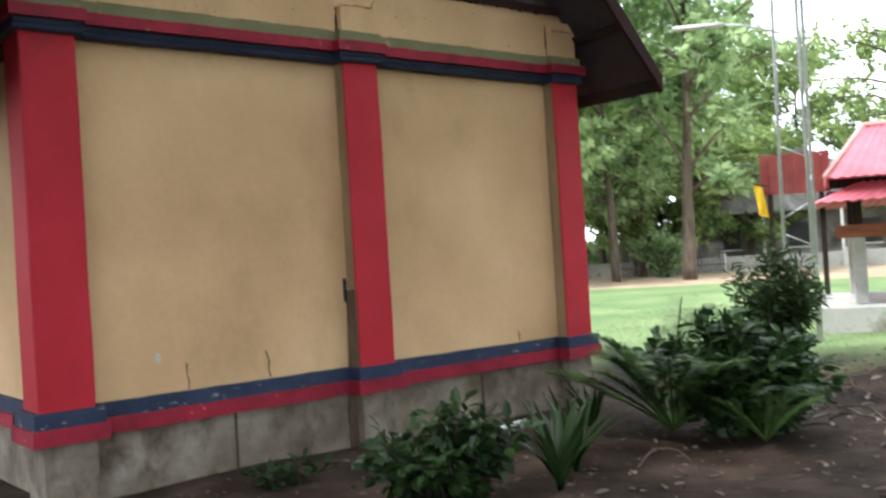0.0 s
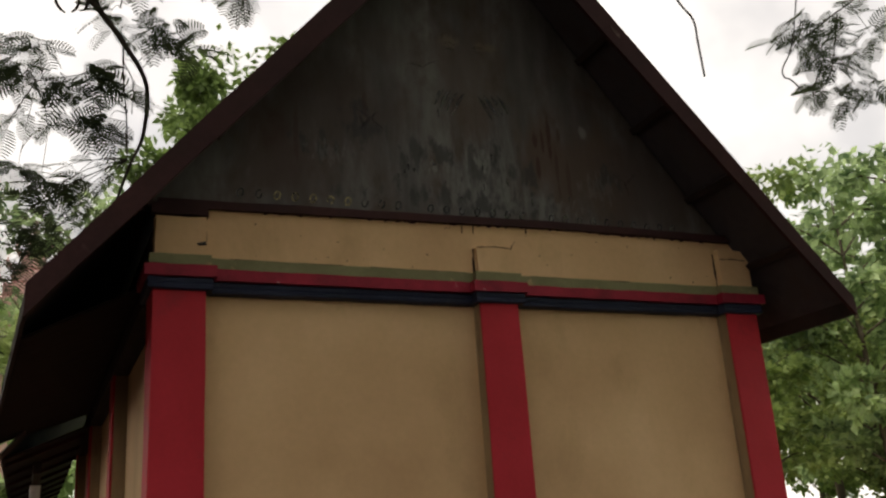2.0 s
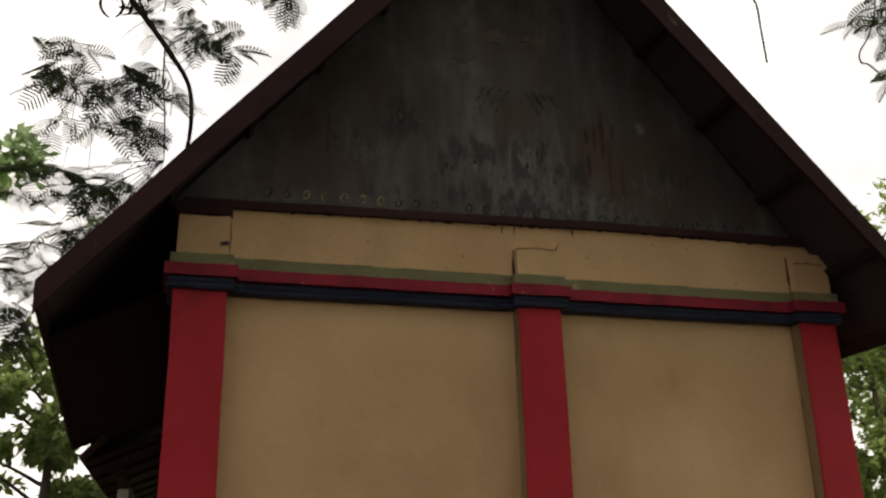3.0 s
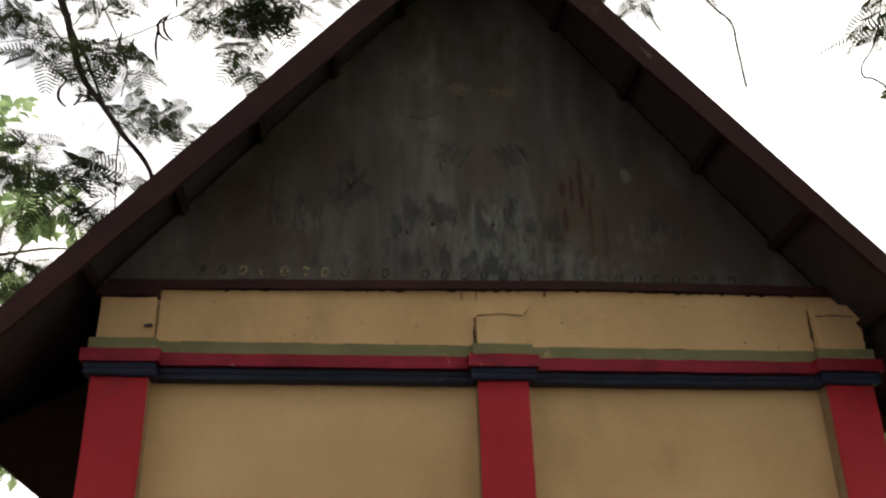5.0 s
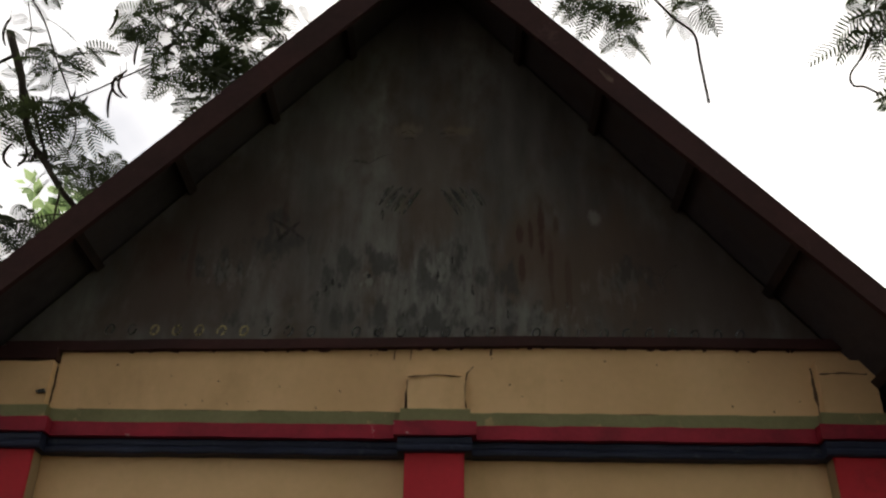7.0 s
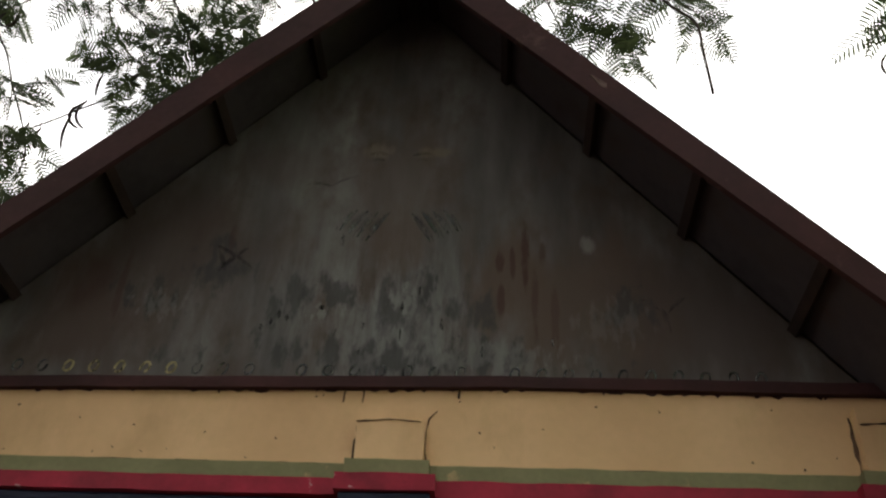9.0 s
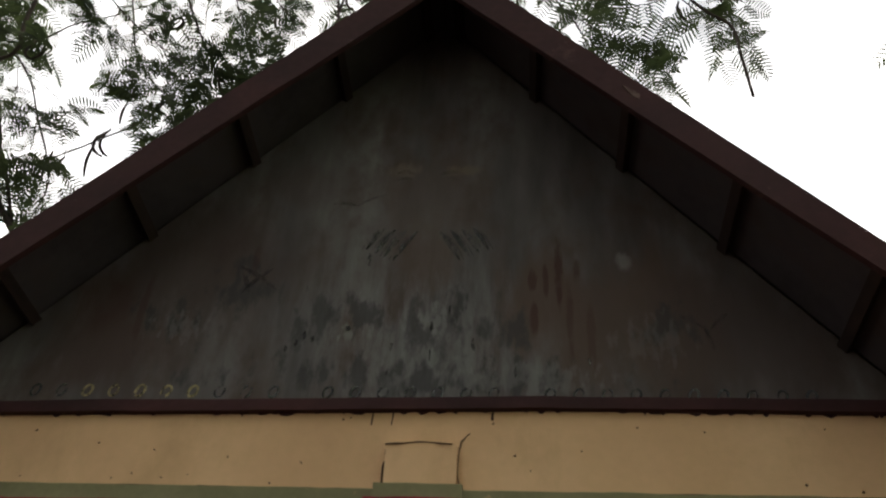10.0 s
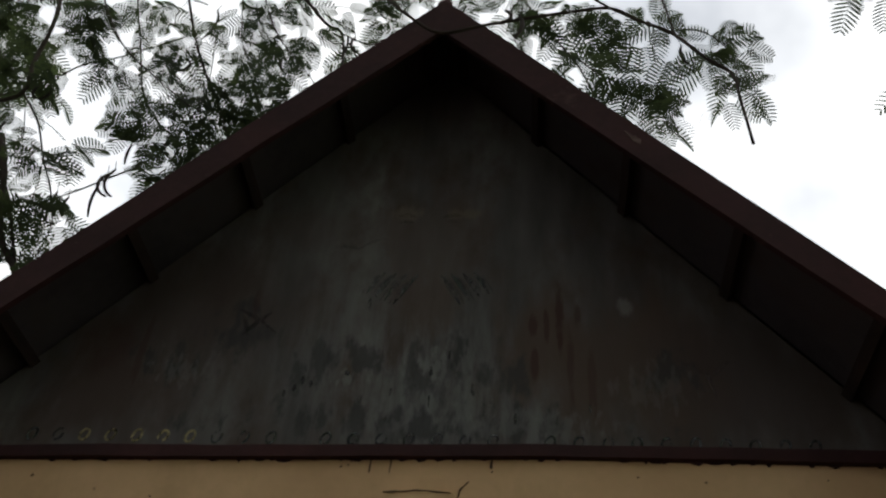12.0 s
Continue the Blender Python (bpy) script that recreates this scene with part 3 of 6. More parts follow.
# ---- ground ----
def build_ground():
    xs = np.concatenate([[-3000, -900, -300, -120, -60, -35, -22], np.arange(-14, 24, 0.5), [26, 30, 36, 45, 60, 100, 300, 900, 3000]])
    ys = np.concatenate([[-3000, -900, -300, -100, -50, -28, -18], np.arange(-12, 20, 0.5), [22, 26, 32, 40, 55, 100, 300, 900, 3000]])
    verts = []
    for y in ys:
        for x in xs:
            near = abs(x) < 24 and abs(y) < 20
            z = 0.05 * noise.noise((x * 0.35, y * 0.35, 0.0)) + 0.025 * noise.noise((x * 1.1, y * 1.1, 4.0)) if near else 0.0
            verts.append((x, y, z))
    nx = len(xs)
    faces = [(j * nx + i, j * nx + i + 1, (j + 1) * nx + i + 1, (j + 1) * nx + i) for j in range(len(ys) - 1) for i in range(nx - 1)]
    g = raw("ground", verts, faces, M_GROUND, smooth=True)
    tagged(g, "bare brown earth giving way to a green lawn", "ground", kind="structure")


build_ground()

# ---- chapel ----
W = 4.908            # width over the corner pilasters
LEN = 10.2           # length of the side walls
Z0, Z1 = 0.62, 2.945  # foot and head of the pilasters
WALL = 0.13          # the wall lies this far behind the pilaster faces
PIL = [(0.0, 0.337), (2.322, 2.642), (4.588, W)]
SIDE_PIL = [(2.95, 3.30), (6.25, 6.60), (9.55, 9.90)]
APEX_X, APEX_Z, OVER = 2.43, 6.55, -0.36
SL, SR = 1.187, 1.258
EAVE_L, EAVE_R = -0.74, 5.32
OVER_L, OVER_R = -0.43, -0.63   # the bargeboards stand further out at their feet
chapel = thing("chapel", "small gabled chapel, cream plaster with red pilasters and weathered dark gable", "chapel")


def roof_z(x):
    return APEX_Z - (SL * (APEX_X - x) if x < APEX_X else SR * (x - APEX_X))


def plaster(name, x0, x1, y0, y1, z0, z1, step=0.12, amount=0.004, mat=None, face='y'):
    """A slab whose seen face is a grid with a slightly uneven surface."""
    bm = boxm(x0, x1, y0, y1, z0, z1)
    cuts = []
    for axis, lo, hi in ((0, x0, x1), (1, y0, y1), (2, z0, z1)):
        k = max(1, int((hi - lo) / step))
        if hi - lo > step * 2:
            for i in range(1, k):
                co, no = [0, 0, 0], [0, 0, 0]
                co[axis], no[axis] = lo + (hi - lo) * i / k, 1
                cuts.append((co, no))
    for co, no in cuts:
        bmesh.ops.bisect_plane(bm, geom=bm.verts[:] + bm.edges[:] + bm.faces[:], plane_co=co, plane_no=no)
    wobbled(bm, amount, 2.3)
    return part(name, bm, mat or M_CREAM, chapel)


plaster("wall", 0.06, W - 0.06, WALL, WALL + 0.2, 0.40, 3.12, 0.16).name = "front_wall"
# side wall with two pointed window openings, in pieces round them
WIN = [(4.30, 5.18), (7.62, 8.50)]


def side_wall(x0, x1, windows):
    bm = bmesh.new()
    y = WALL + 0.2
    spans = []
    for a, b in windows:
        spans.append((y, a))
        box(bm, x0, x1, a, b, 0.40, 1.05)
        box(bm, x0, x1, a, b, 2.46, 3.12)
        # the pointed head: two corner fillets
        for s, e in ((a, 1), (b, -1)):
            mid = (a + b) / 2
            pts = [(s, 2.46)] + [(s + (mid - s) * k / 6, 2.0 + 0.46 * math.sin(math.pi / 2 * (k / 6)) ** 0.8) for k in range(7)]
            va = [bm.verts.new((x0, q[0], q[1])) for q in pts]
            vb = [bm.verts.new((x1, q[0], q[1])) for q in pts]
            for k in range(1, len(pts) - 1):
                bm.faces.new((va[0], va[k], va[k + 1]))
                bm.faces.new((vb[0], vb[k], vb[k + 1]))
                bm.faces.new((va[k], vb[k], vb[k + 1], va[k + 1]))
        y = b
    spans.append((y, LEN))
    for a, b in spans:
        box(bm, x0, x1, a, b, 0.40, 3.12)
    bmesh.ops.remove_doubles(bm, verts=bm.verts[:], dist=0.001)
    return part("side_wall", bm, M_CREAM, chapel)


side_wall(WALL, WALL + 0.2, WIN)
part("side_wall", boxm(W - WALL - 0.2, W - WALL, WALL + 0.2, LEN, 0.40, 3.12), M_CREAM, chapel)
part("back_wall", boxm(WALL, W - WALL, LEN, LEN + 0.2, 0.40, 3.12), M_CREAM, chapel)
part("chapel_floor", boxm(WALL + 0.2, W - WALL - 0.2, WALL + 0.2, LEN, 0.36, 0.40), M_CONC, chapel)
for a, b in WIN:
    w = part("window", boxm(WALL + 0.02, WALL + 0.06, a + 0.01, b - 0.01, 1.05, 2.44), M_DARKRED, chapel, "dark red shuttered pointed window")
    part("window_sill", boxm(WALL - 0.03, WALL + 0.12, a - 0.04, b + 0.04, 1.0, 1.05, 0.008), M_CREAM, w)
    part("frame", boxm(WALL + 0.008, WALL + 0.02, (a + b) / 2 - 0.02, (a + b) / 2 + 0.02, 1.05, 2.42), M_DARKRED, w)


def pilaster(x0, x1, y0, y1):
    bm = boxm(x0, x1, y0, y1, Z0, Z1)
    for i in range(1, 16):
        bmesh.ops.bisect_plane(bm, geom=bm.verts[:] + bm.edges[:] + bm.faces[:], plane_co=(0, 0, Z0 + (Z1 - Z0) * i / 16), plane_no=(0, 0, 1))
    edges = [e for e in bm.edges if abs(e.verts[0].co.z - e.verts[1].co.z) > 1e-4 and e.calc_face_angle(0) > 1]
    bmesh.ops.bevel(bm, geom=edges, offset=0.005, segments=2, affect='EDGES')
    wobbled(bm, 0.005, 1.9)
    part("pilaster", bm, M_RED, chapel)


pilaster(0.0, PIL[0][1], 0.0, 0.018)
pilaster(0.0, 0.018, 0.020, 0.34)
pilaster(*PIL[1], 0.0, 0.018)
pilaster(*PIL[2], 0.0, 0.018)
pilaster(W - 0.018, W, 0.020, 0.34)
# pilaster sides in a browner, darker plaster than the front wall
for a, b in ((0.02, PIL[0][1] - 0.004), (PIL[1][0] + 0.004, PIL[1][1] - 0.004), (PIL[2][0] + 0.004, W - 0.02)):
    part("pilaster_core", boxm(a, b, 0.019, WALL + 0.05, Z0, Z1), M_TAN, chapel, "dark tan plaster pilaster side")
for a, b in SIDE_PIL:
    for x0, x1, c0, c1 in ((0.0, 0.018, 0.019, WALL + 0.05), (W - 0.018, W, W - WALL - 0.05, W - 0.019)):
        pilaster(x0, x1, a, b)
        part("pilaster_core", boxm(c0, c1, a + 0.004, b - 0.004, Z0, Z1), M_TAN, chapel, "dark tan plaster pilaster side")
# the plaster returns beside the pilasters, stained
DRAIN = material("black_run_stain", [(0.35, (0.05, 0.035, 0.025)), (0.65, (0.16, 0.11, 0.07))], 5.0, stretch=(1, 1, 0.3), rough=0.95)
bm = bmesh.new()
for k in range(14):
    z = 0.44 + 0.055 * k
    w = 0.030 * (1 - k / 16) + 0.012 * noise.noise((0, 0, z * 4))
    box(bm, 2.318 - w, 2.3205, WALL - 0.004 - 0.1, WALL - 0.004, z, z + 0.055)
part("run_stain", bm, DRAIN, chapel, "black rain run beside the middle pilaster")
bm = boxm(2.262, 2.334, 0.096, 0.125, -0.05, 0.424)
for i in range(1, 9):
    bmesh.ops.bisect_plane(bm, geom=bm.verts[:] + bm.edges[:] + bm.faces[:], plane_co=(0, 0, 0.05 * i), plane_no=(0, 0, 1))
part("run_stain", wobbled(bm, 0.016, 7.0, (1, 0.2, 0)), DRAIN, chapel, "black rain run down the plinth")


def outline(extra, wall):
    """The plan line of the front mouldings, stepping out round each pilaster: extra metres in front of the wall or pilaster."""
    pts = [(-extra, 0.42)]
    for i, (a, b) in enumerate(PIL):
        if i:
            pts.append((a - extra, wall - extra))
        pts.append((a - extra, -extra))
        pts.append((b + extra, -extra))
        if i < 2:
            pts.append((b + extra, wall - extra))
    pts.append((W + extra, 0.42))
    return pts


def side_outline(x_out, extra, sign):
    pts = [(x_out(-extra), 0.42)]
    y_prev = 0.34
    pts.append((x_out(-extra), y_prev + extra))
    pts.append((x_out(WALL - extra), y_prev + extra))
    for a, b in SIDE_PIL:
        pts += [(x_out(WALL - extra), a - extra), (x_out(-extra), a - extra), (x_out(-extra), b + extra), (x_out(WALL - extra), b + extra)]
    pts.append((x_out(WALL - extra), LEN + 0.2))
    return pts[1:] if sign else pts


def moulding(name, z0, z1, extra, mat, label="", roll=False, back=0.16, sides=True, wall=WALL):
    """A painted band that runs along the front and left side, stepping round the pilasters."""
    lines = [outline(extra, wall)]
    if sides:
        lines.append(side_outline(lambda d: d, extra, False))
        lines.append([(W - x, y) for x, y in side_outline(lambda d: d, extra, False)])
    bm = bmesh.new()
    for number, line in enumerate(lines):
        # subdivide so that the brushed edges can waver
        fine = []
        for (xa, ya), (xb, yb) in zip(line, line[1:]):
            k = max(1, int(math.hypot(xb - xa, yb - ya) / 0.07))
            fine += [(xa + (xb - xa) * i / k, ya + (yb - ya) * i / k) for i in range(k)]
        fine.append(line[-1])
        rows = []
        profile = [(0, 0), (0, 1)] if not roll else [(0.014, 0), (0.003, 0.10), (0, 0.30), (0.009, 0.46), (0.003, 0.60), (0.002, 0.85), (0.010, 1)]
        for x, y in fine:
            col = []
            for d, t in profile:
                wav = 0.005 * noise.noise((x * 5, y * 5, z0 * 7 + t * 3)) + 0.003 * noise.noise((x * 19, y * 19, z0 * 5 + t))
                col.append(bm.verts.new((x + (d if x < WALL else (-d if x > W - WALL else 0)), y + d, z0 + (z1 - z0) * t + wav)))
            if number:
                ix, iy = (back if number == 1 else -back), 0
            else:
                lo, hi = back - extra, W + extra - back
                if x < lo or x > hi:
                    ix, iy = min(max(x, lo), hi) - x, max(y, back - extra) - y
                else:
                    ix, iy = 0, back
            inner = [bm.verts.new((x + ix, y + iy, z0 + (z1 - z0) * t)) for t in (1, 0)]
            rows.append(col + inner)
        for r0, r1 in zip(rows, rows[1:]):
            for k in range(len(r0)):
                k2 = (k + 1) % len(r0)
                try:
                    bm.faces.new((r0[k], r0[k2], r1[k2], r1[k]))
                except ValueError:
                    pass
        bm.faces.new(rows[0])
        bm.faces.new(rows[-1][::-1])
    return part(name, bm, mat, chapel, label)


moulding("red_base_band", 0.425, 0.525, 0.060, M_BAND, "worn crimson band along the foot of the wall", roll=False)
moulding("blue_base_band", 0.525, Z0 + 0.004, 0.045, M_BLUE, "navy band with chipped paint")
moulding("blue_head_band", Z1 - 0.004, 3.022, 0.040, M_NAVY, "navy double roll moulding", roll=True, wall=0.085, sides=False)
moulding("red_head_band", 3.022, 3.100, 0.062, M_BAND, "crimson band under the frieze", wall=0.075, sides=False)
moulding("green_head_band", 3.100, 3.178, 0.030, M_GREEN, "olive green brushed band", wall=0.060, sides=False)
# plinth and frieze
plaster("plinth", 0.12, W - 0.12, 0.118, 0.40, -0.08, 0.425, 0.14, 0.012, M_PLINTH)
for a, e, d in ((0.014, 0.335, 0.34), (2.335, 2.63, 0.20), (4.60, W - 0.014, 0.34)):
    plaster("plinth_block", a, e, 0.014, d, -0.08, 0.426, 0.11, 0.010, M_PLINTH)
part("side_plinth", boxm(0.118, 0.3, 0.33, LEN + 0.2, -0.08, 0.425), M_PLINTH, chapel)
part("side_plinth", boxm(W - 0.3, W - 0.118, 0.33, LEN + 0.2, -0.08, 0.425), M_PLINTH, chapel)
for x in (1.32, 3.62):
    part("plinth_joint", wobbled(boxm(x, x + 0.014, 0.104, 0.13, -0.05, 0.42), 0.006, 9), DRAIN, chapel)
frieze = plaster("frieze", 0.07, W - 0.07, 0.055, 0.30, 3.12, 3.585, 0.1, 0.005)
for v in frieze.data.vertices:
    if v.co.z > 3.5:
        v.co.z -= 0.007 + 0.060 * max(0.0, 1 - v.co.x / 3.0)
# side friezes in the same darker plaster
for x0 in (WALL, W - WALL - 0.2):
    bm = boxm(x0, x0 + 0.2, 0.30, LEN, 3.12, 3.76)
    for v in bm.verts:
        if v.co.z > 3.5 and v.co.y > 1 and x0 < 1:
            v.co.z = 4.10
    part("side_frieze", bm, M_TAN, chapel)
for (a, b), top in zip(PIL, (3.450, 3.378, 3.495)):
    bm = boxm(a + 0.004, b - 0.002, -0.004, 0.12, 3.176, top)
    for i in range(1, 6):
        bmesh.ops.bisect_plane(bm, geom=bm.verts[:] + bm.edges[:] + bm.faces[:], plane_co=(a + (b - a) * i / 6, 0, 0), plane_no=(1, 0, 0))
    part("cap_block", wobbled(bm, 0.012, 6.0, (0.4, 0.5, 1)), M_CREAM, chapel)
# cracks and chips on the frieze, and painted gap shade beside the cap blocks
CRACK_AND_SHADE = material("dark_crack_and_shade", [(0.3, (0.05, 0.03, 0.02)), (0.7, (0.11, 0.07, 0.045))], 8.0, rough=1.0)


def crack_or_shade(pts, wide, y):
    """A ragged dark crack or painted shade along a line in the wall's plane."""
    fine = []
    for (xa, za), (xb, zb) in zip(pts, pts[1:]):
        fine += [(xa + (xb - xa) * k / 7, za + (zb - za) * k / 7) for k in range(7)]
    fine.append(pts[-1])
    up, low = [], []
    for k, (x, z) in enumerate(fine):
        xa, za = fine[max(0, k - 1)]
        xb, zb = fine[min(len(fine) - 1, k + 1)]
        d = math.hypot(xb - xa, zb - za)
        nx, nz = -(zb - za) / d, (xb - xa) / d
        jig = 0.6 * wide * noise.noise((x * 31, z * 31, 0.4))
        h = max(0.0008, wide * (0.5 + 0.8 * noise.noise((x * 23, z * 23, 3.3))))
        up.append((x + nx * (jig + h), z + nz * (jig + h)))
        low.append((x + nx * (jig - h), z + nz * (jig - h)))
    bm = bmesh.new()
    for k in range(len(fine) - 1):
        prism(bm, [up[k], up[k + 1], low[k + 1], low[k]], y - 0.003, y + 0.004)
    part("crack_or_shade", bm, CRACK_AND_SHADE, chapel)


for pts, wide, y in (
        # the 0.010 wide upright strips paint gap shade left of two cap blocks
        ([(2.318, 3.185), (2.317, 3.28), (2.319, 3.375)], 0.010, 0.050),
        ([(2.325, 3.372), (2.40, 3.376), (2.47, 3.384), (2.56, 3.378), (2.62, 3.374)], 0.0035, -0.010),
        ([(2.655, 3.17), (2.645, 3.25), (2.643, 3.36), (2.655, 3.42), (2.69, 3.46)], 0.004, 0.050),
        ([(2.24, 3.50), (2.245, 3.56)], 0.005, 0.050), ([(2.335, 3.50), (2.337, 3.58)], 0.006, 0.050), ([(2.79, 3.53), (2.795, 3.58)], 0.007, 0.050),
        
        ([(0.338, 3.18), (0.342, 3.32), (0.338, 3.44)], 0.005, 0.050), 
        ([(4.580, 3.19), (4.582, 3.30), (4.578, 3.47)], 0.010, 0.050), ([(4.60, 3.41), (4.72, 3.416), (4.86, 3.41)], 0.005, -0.010),
        ([(1.5, 3.186), (1.75, 3.183), (2.0, 3.184), (2.25, 3.183)], 0.004, 0.050), ([(2.80, 3.184), (3.3, 3.182), (3.7, 3.185)], 0.003, 0.050), ([(0.5, 3.185), (0.9, 3.183), (1.3, 3.186)], 0.0025, 0.050),
        ([(1.0, 0.63), (1.014, 0.68), (0.996, 0.74), (1.002, 0.80)], 0.006, WALL - 0.004), ([(1.63, 0.63), (1.612, 0.69), (1.624, 0.75), (1.60, 0.82)], 0.0045, WALL - 0.004), ([(4.10, 0.64), (4.10, 0.72)], 0.004, WALL - 0.004)):
    crack_or_shade(pts, wide, y)
CHIPS = random.Random(4)
for _ in range(26):
    x, z = CHIPS.uniform(0.5, 4.5), CHIPS.uniform(3.20, 3.55)
    if not 2.3 < x < 2.66:
        crack_or_shade([(x, z), (x + CHIPS.uniform(-0.01, 0.012), z + CHIPS.uniform(0.003, 0.008))], CHIPS.uniform(0.002, 0.005), 0.051)
bm = prism(bmesh.new(), [(0.275, 3.262), (0.325, 3.275), (0.332, 3.255), (0.29, 3.252)], -0.024, 0.02)
part("hole", bm, M_WINDOWDARK, chapel, "small black hole in the plaster")
bm = boxm(2.287, 2.308, 0.112, 0.128, 1.12, 1.30)
part("pipe_stub", bm, M_WINDOWDARK, chapel, "short black stub on the wall")
bm = bmesh.new()
bmesh.ops.create_icosphere(bm, subdivisions=2, radius=0.05)
bmesh.ops.transform(bm, matrix=Matrix.Translation((0.80, WALL - 0.002, 0.85)) @ Matrix.Diagonal((0.42, 0.08, 0.8, 1)), verts=bm.verts)
part("chipped_patch", wobbled(bm, 0.022, 17, (1, 0.2, 1)), M_WHITE, chapel, "pale chipped spot")
EDGE = random.Random(23)
for _ in range(46):
    x, w, h = EDGE.uniform(0.4, 4.6), EDGE.uniform(0.008, 0.045), EDGE.uniform(0.005, 0.020)
    z = 3.581 - 0.060 * max(0.0, 1 - x / 3.0)
    bm = prism(bmesh.new(), [(x - w, z), (x - w * EDGE.uniform(0.3, 0.8), z - h * EDGE.uniform(0.3, 0.9)), (x + w * EDGE.uniform(-0.2, 0.2), z - h), (x + w * EDGE.uniform(0.3, 0.8), z - h * EDGE.uniform(0.2, 0.8)), (x + w, z)], 0.047, 0.06)
    part("flaked_edge", bm, M_BARGE, chapel)

# ledge board and gable
GY = 0.085
bm = boxm(0.02, W - 0.02, 0.02, 0.16, 3.585, 3.645)
for i in range(1, 40):
    bmesh.ops.bisect_plane(bm, geom=bm.verts[:] + bm.edges[:] + bm.faces[:], plane_co=(W * i / 40, 0, 0), plane_no=(1, 0, 0))
for v in bm.verts:
    v.co.z -= 0.007 + 0.060 * max(0.0, 1 - v.co.x / 3.0)
part("ledge_board", wobbled(bm, 0.006, 4, (0, 1, 1)), M_BARGE, chapel, "dark brown ledge board")
# the ledge's rough end piece, laid low over the corner block
bm = boxm(-0.02, 0.345, -0.022, 0.054, 3.456, 3.528)
for i in range(1, 5):
    bmesh.ops.bisect_plane(bm, geom=bm.verts[:] + bm.edges[:] + bm.faces[:], plane_co=(0.075 * i, 0, 0), plane_no=(1, 0, 0))
part("ledge_end", wobbled(bm, 0.010, 7.0, (0.3, 0.3, 1)), M_BARGE, chapel, "dark end piece of the ledge")
bm = prism(bmesh.new(), [(0.0, 3.53), (W, 3.53), (W + 0.1, roof_z(W + 0.1) - 0.05), (APEX_X, APEX_Z - 0.05), (-0.1, roof_z(-0.1) - 0.05)], GY, GY + 0.03)
gable = part("gable_board", bm, M_GABLE, chapel, "dark weathered gable with a faded flaking painting")


def mark(name, pts, mat, lift=0.004, label=""):
    part(name, prism(bmesh.new(), pts, GY - lift, GY - 0.001), M_MARK[mat], gable, label)


def blob(cx, cz, rx, rz, seed, k=22):
    out = []
    for i in range(k):
        a = 2 * math.pi * i / k
        r = 1 + 0.45 * noise.noise((math.cos(a) * 1.5, math.sin(a) * 1.5, seed)) + 0.5 * noise.noise((math.cos(a) * 4, math.sin(a) * 4, seed))
        out.append((cx + rx * r * math.cos(a), cz + rz * r * math.sin(a)))
    return out


# a row of small painted rings along the ledge
for i in range(30):
    x = 0.575 + 0.1305 * i
    keep = noise.noise((i * 0.9, 2.3, 0.5))
    if keep < -0.5:
        continue
    rz = 0.030 + 0.006 * noise.noise((i * 2.1, 0, 0))
    bm = bmesh.new()
    n_seg = 16
    miss = int(5 * abs(noise.noise((i * 1.3, 7, 1))))
    ring = []
    for k in range(n_seg + 1):
        a = 2 * math.pi * k / n_seg + i
        c, s = math.cos(a), math.sin(a)
        ring.append([bm.verts.new((x + (0.021 + q) * c + 0.006 * s, y, 3.687 + (rz + q) * s)) for q in (0.007, -0.006) for y in (GY - 0.003, GY - 0.001)])
    for k in range(n_seg - miss):
        a, b = ring[k], ring[k + 1]
        for j0, j1 in ((0, 1), (1, 3), (3, 2), (2, 0)):
            bm.faces.new((a[j0], a[j1], b[j1], b[j0]))
    part("painted_ring", bm, M_MARK["ochre" if 0.8 < x < 1.45 else "pale"], gable, "small faded painted ring")
# fan strokes, arcs and flakes of the faded painting
def stroke(name, xa, za, xb, zb, wide, mat):
    """A brush stroke that swells in the middle and runs out at both ends."""
    d = math.hypot(xb - xa, zb - za)
    nx, nz = -(zb - za) / d, (xb - xa) / d
    up, low = [], []
    for k in range(8):
        q = k / 7
        h = wide * (0.25 + 0.75 * math.sin(math.pi * q)) * (1 + 0.35 * noise.noise((xa * 9 + q * 5, za * 7, 2.0)))
        x, z = xa + (xb - xa) * q, za + (zb - za) * q + 0.012 * math.sin(math.pi * q)
        up.append((x + nx * h, z + nz * h))
        low.append((x - nx * h, z - nz * h))
    mark(name, up + low[::-1], mat, 0.003)


for side in (1, -1):
    for k in range(4):
        x0, z0 = 2.425 + side * (0.06 + 0.06 * k), 4.695 + 0.006 * k
        reach = 1 - 0.09 * k
        stroke("fan_stroke", x0, z0, x0 + side * 0.115 * reach, z0 - 0.20 * reach, 0.015, "pale")
        stroke("fan_stroke", x0 + side * 0.028, z0 - 0.01, x0 + side * (0.028 + 0.11 * reach), z0 - 0.20 * reach, 0.008, "faint_dark")
    stroke("brow_stroke", 2.40 + side * 0.07, 5.125, 2.40 + side * 0.18, 5.135, 0.016, "faint_pale")
    stroke("brow_stroke", 2.40 + side * 0.09, 5.085, 2.40 + side * 0.17, 5.080, 0.010, "faint_pale")
stroke("curl_stroke", 1.88, 4.90, 2.02, 4.885, 0.010, "faint_pale")
stroke("curl_stroke", 2.02, 4.885, 2.17, 4.965, 0.009, "faint_pale")
for xa, za, xb, zb in ((1.43, 4.46, 1.66, 4.30), (1.62, 4.44, 1.48, 4.28), (1.46, 4.42, 1.52, 4.27)):
    stroke("dark_stroke", xa, za, xb, zb, 0.013, "faint_dark")
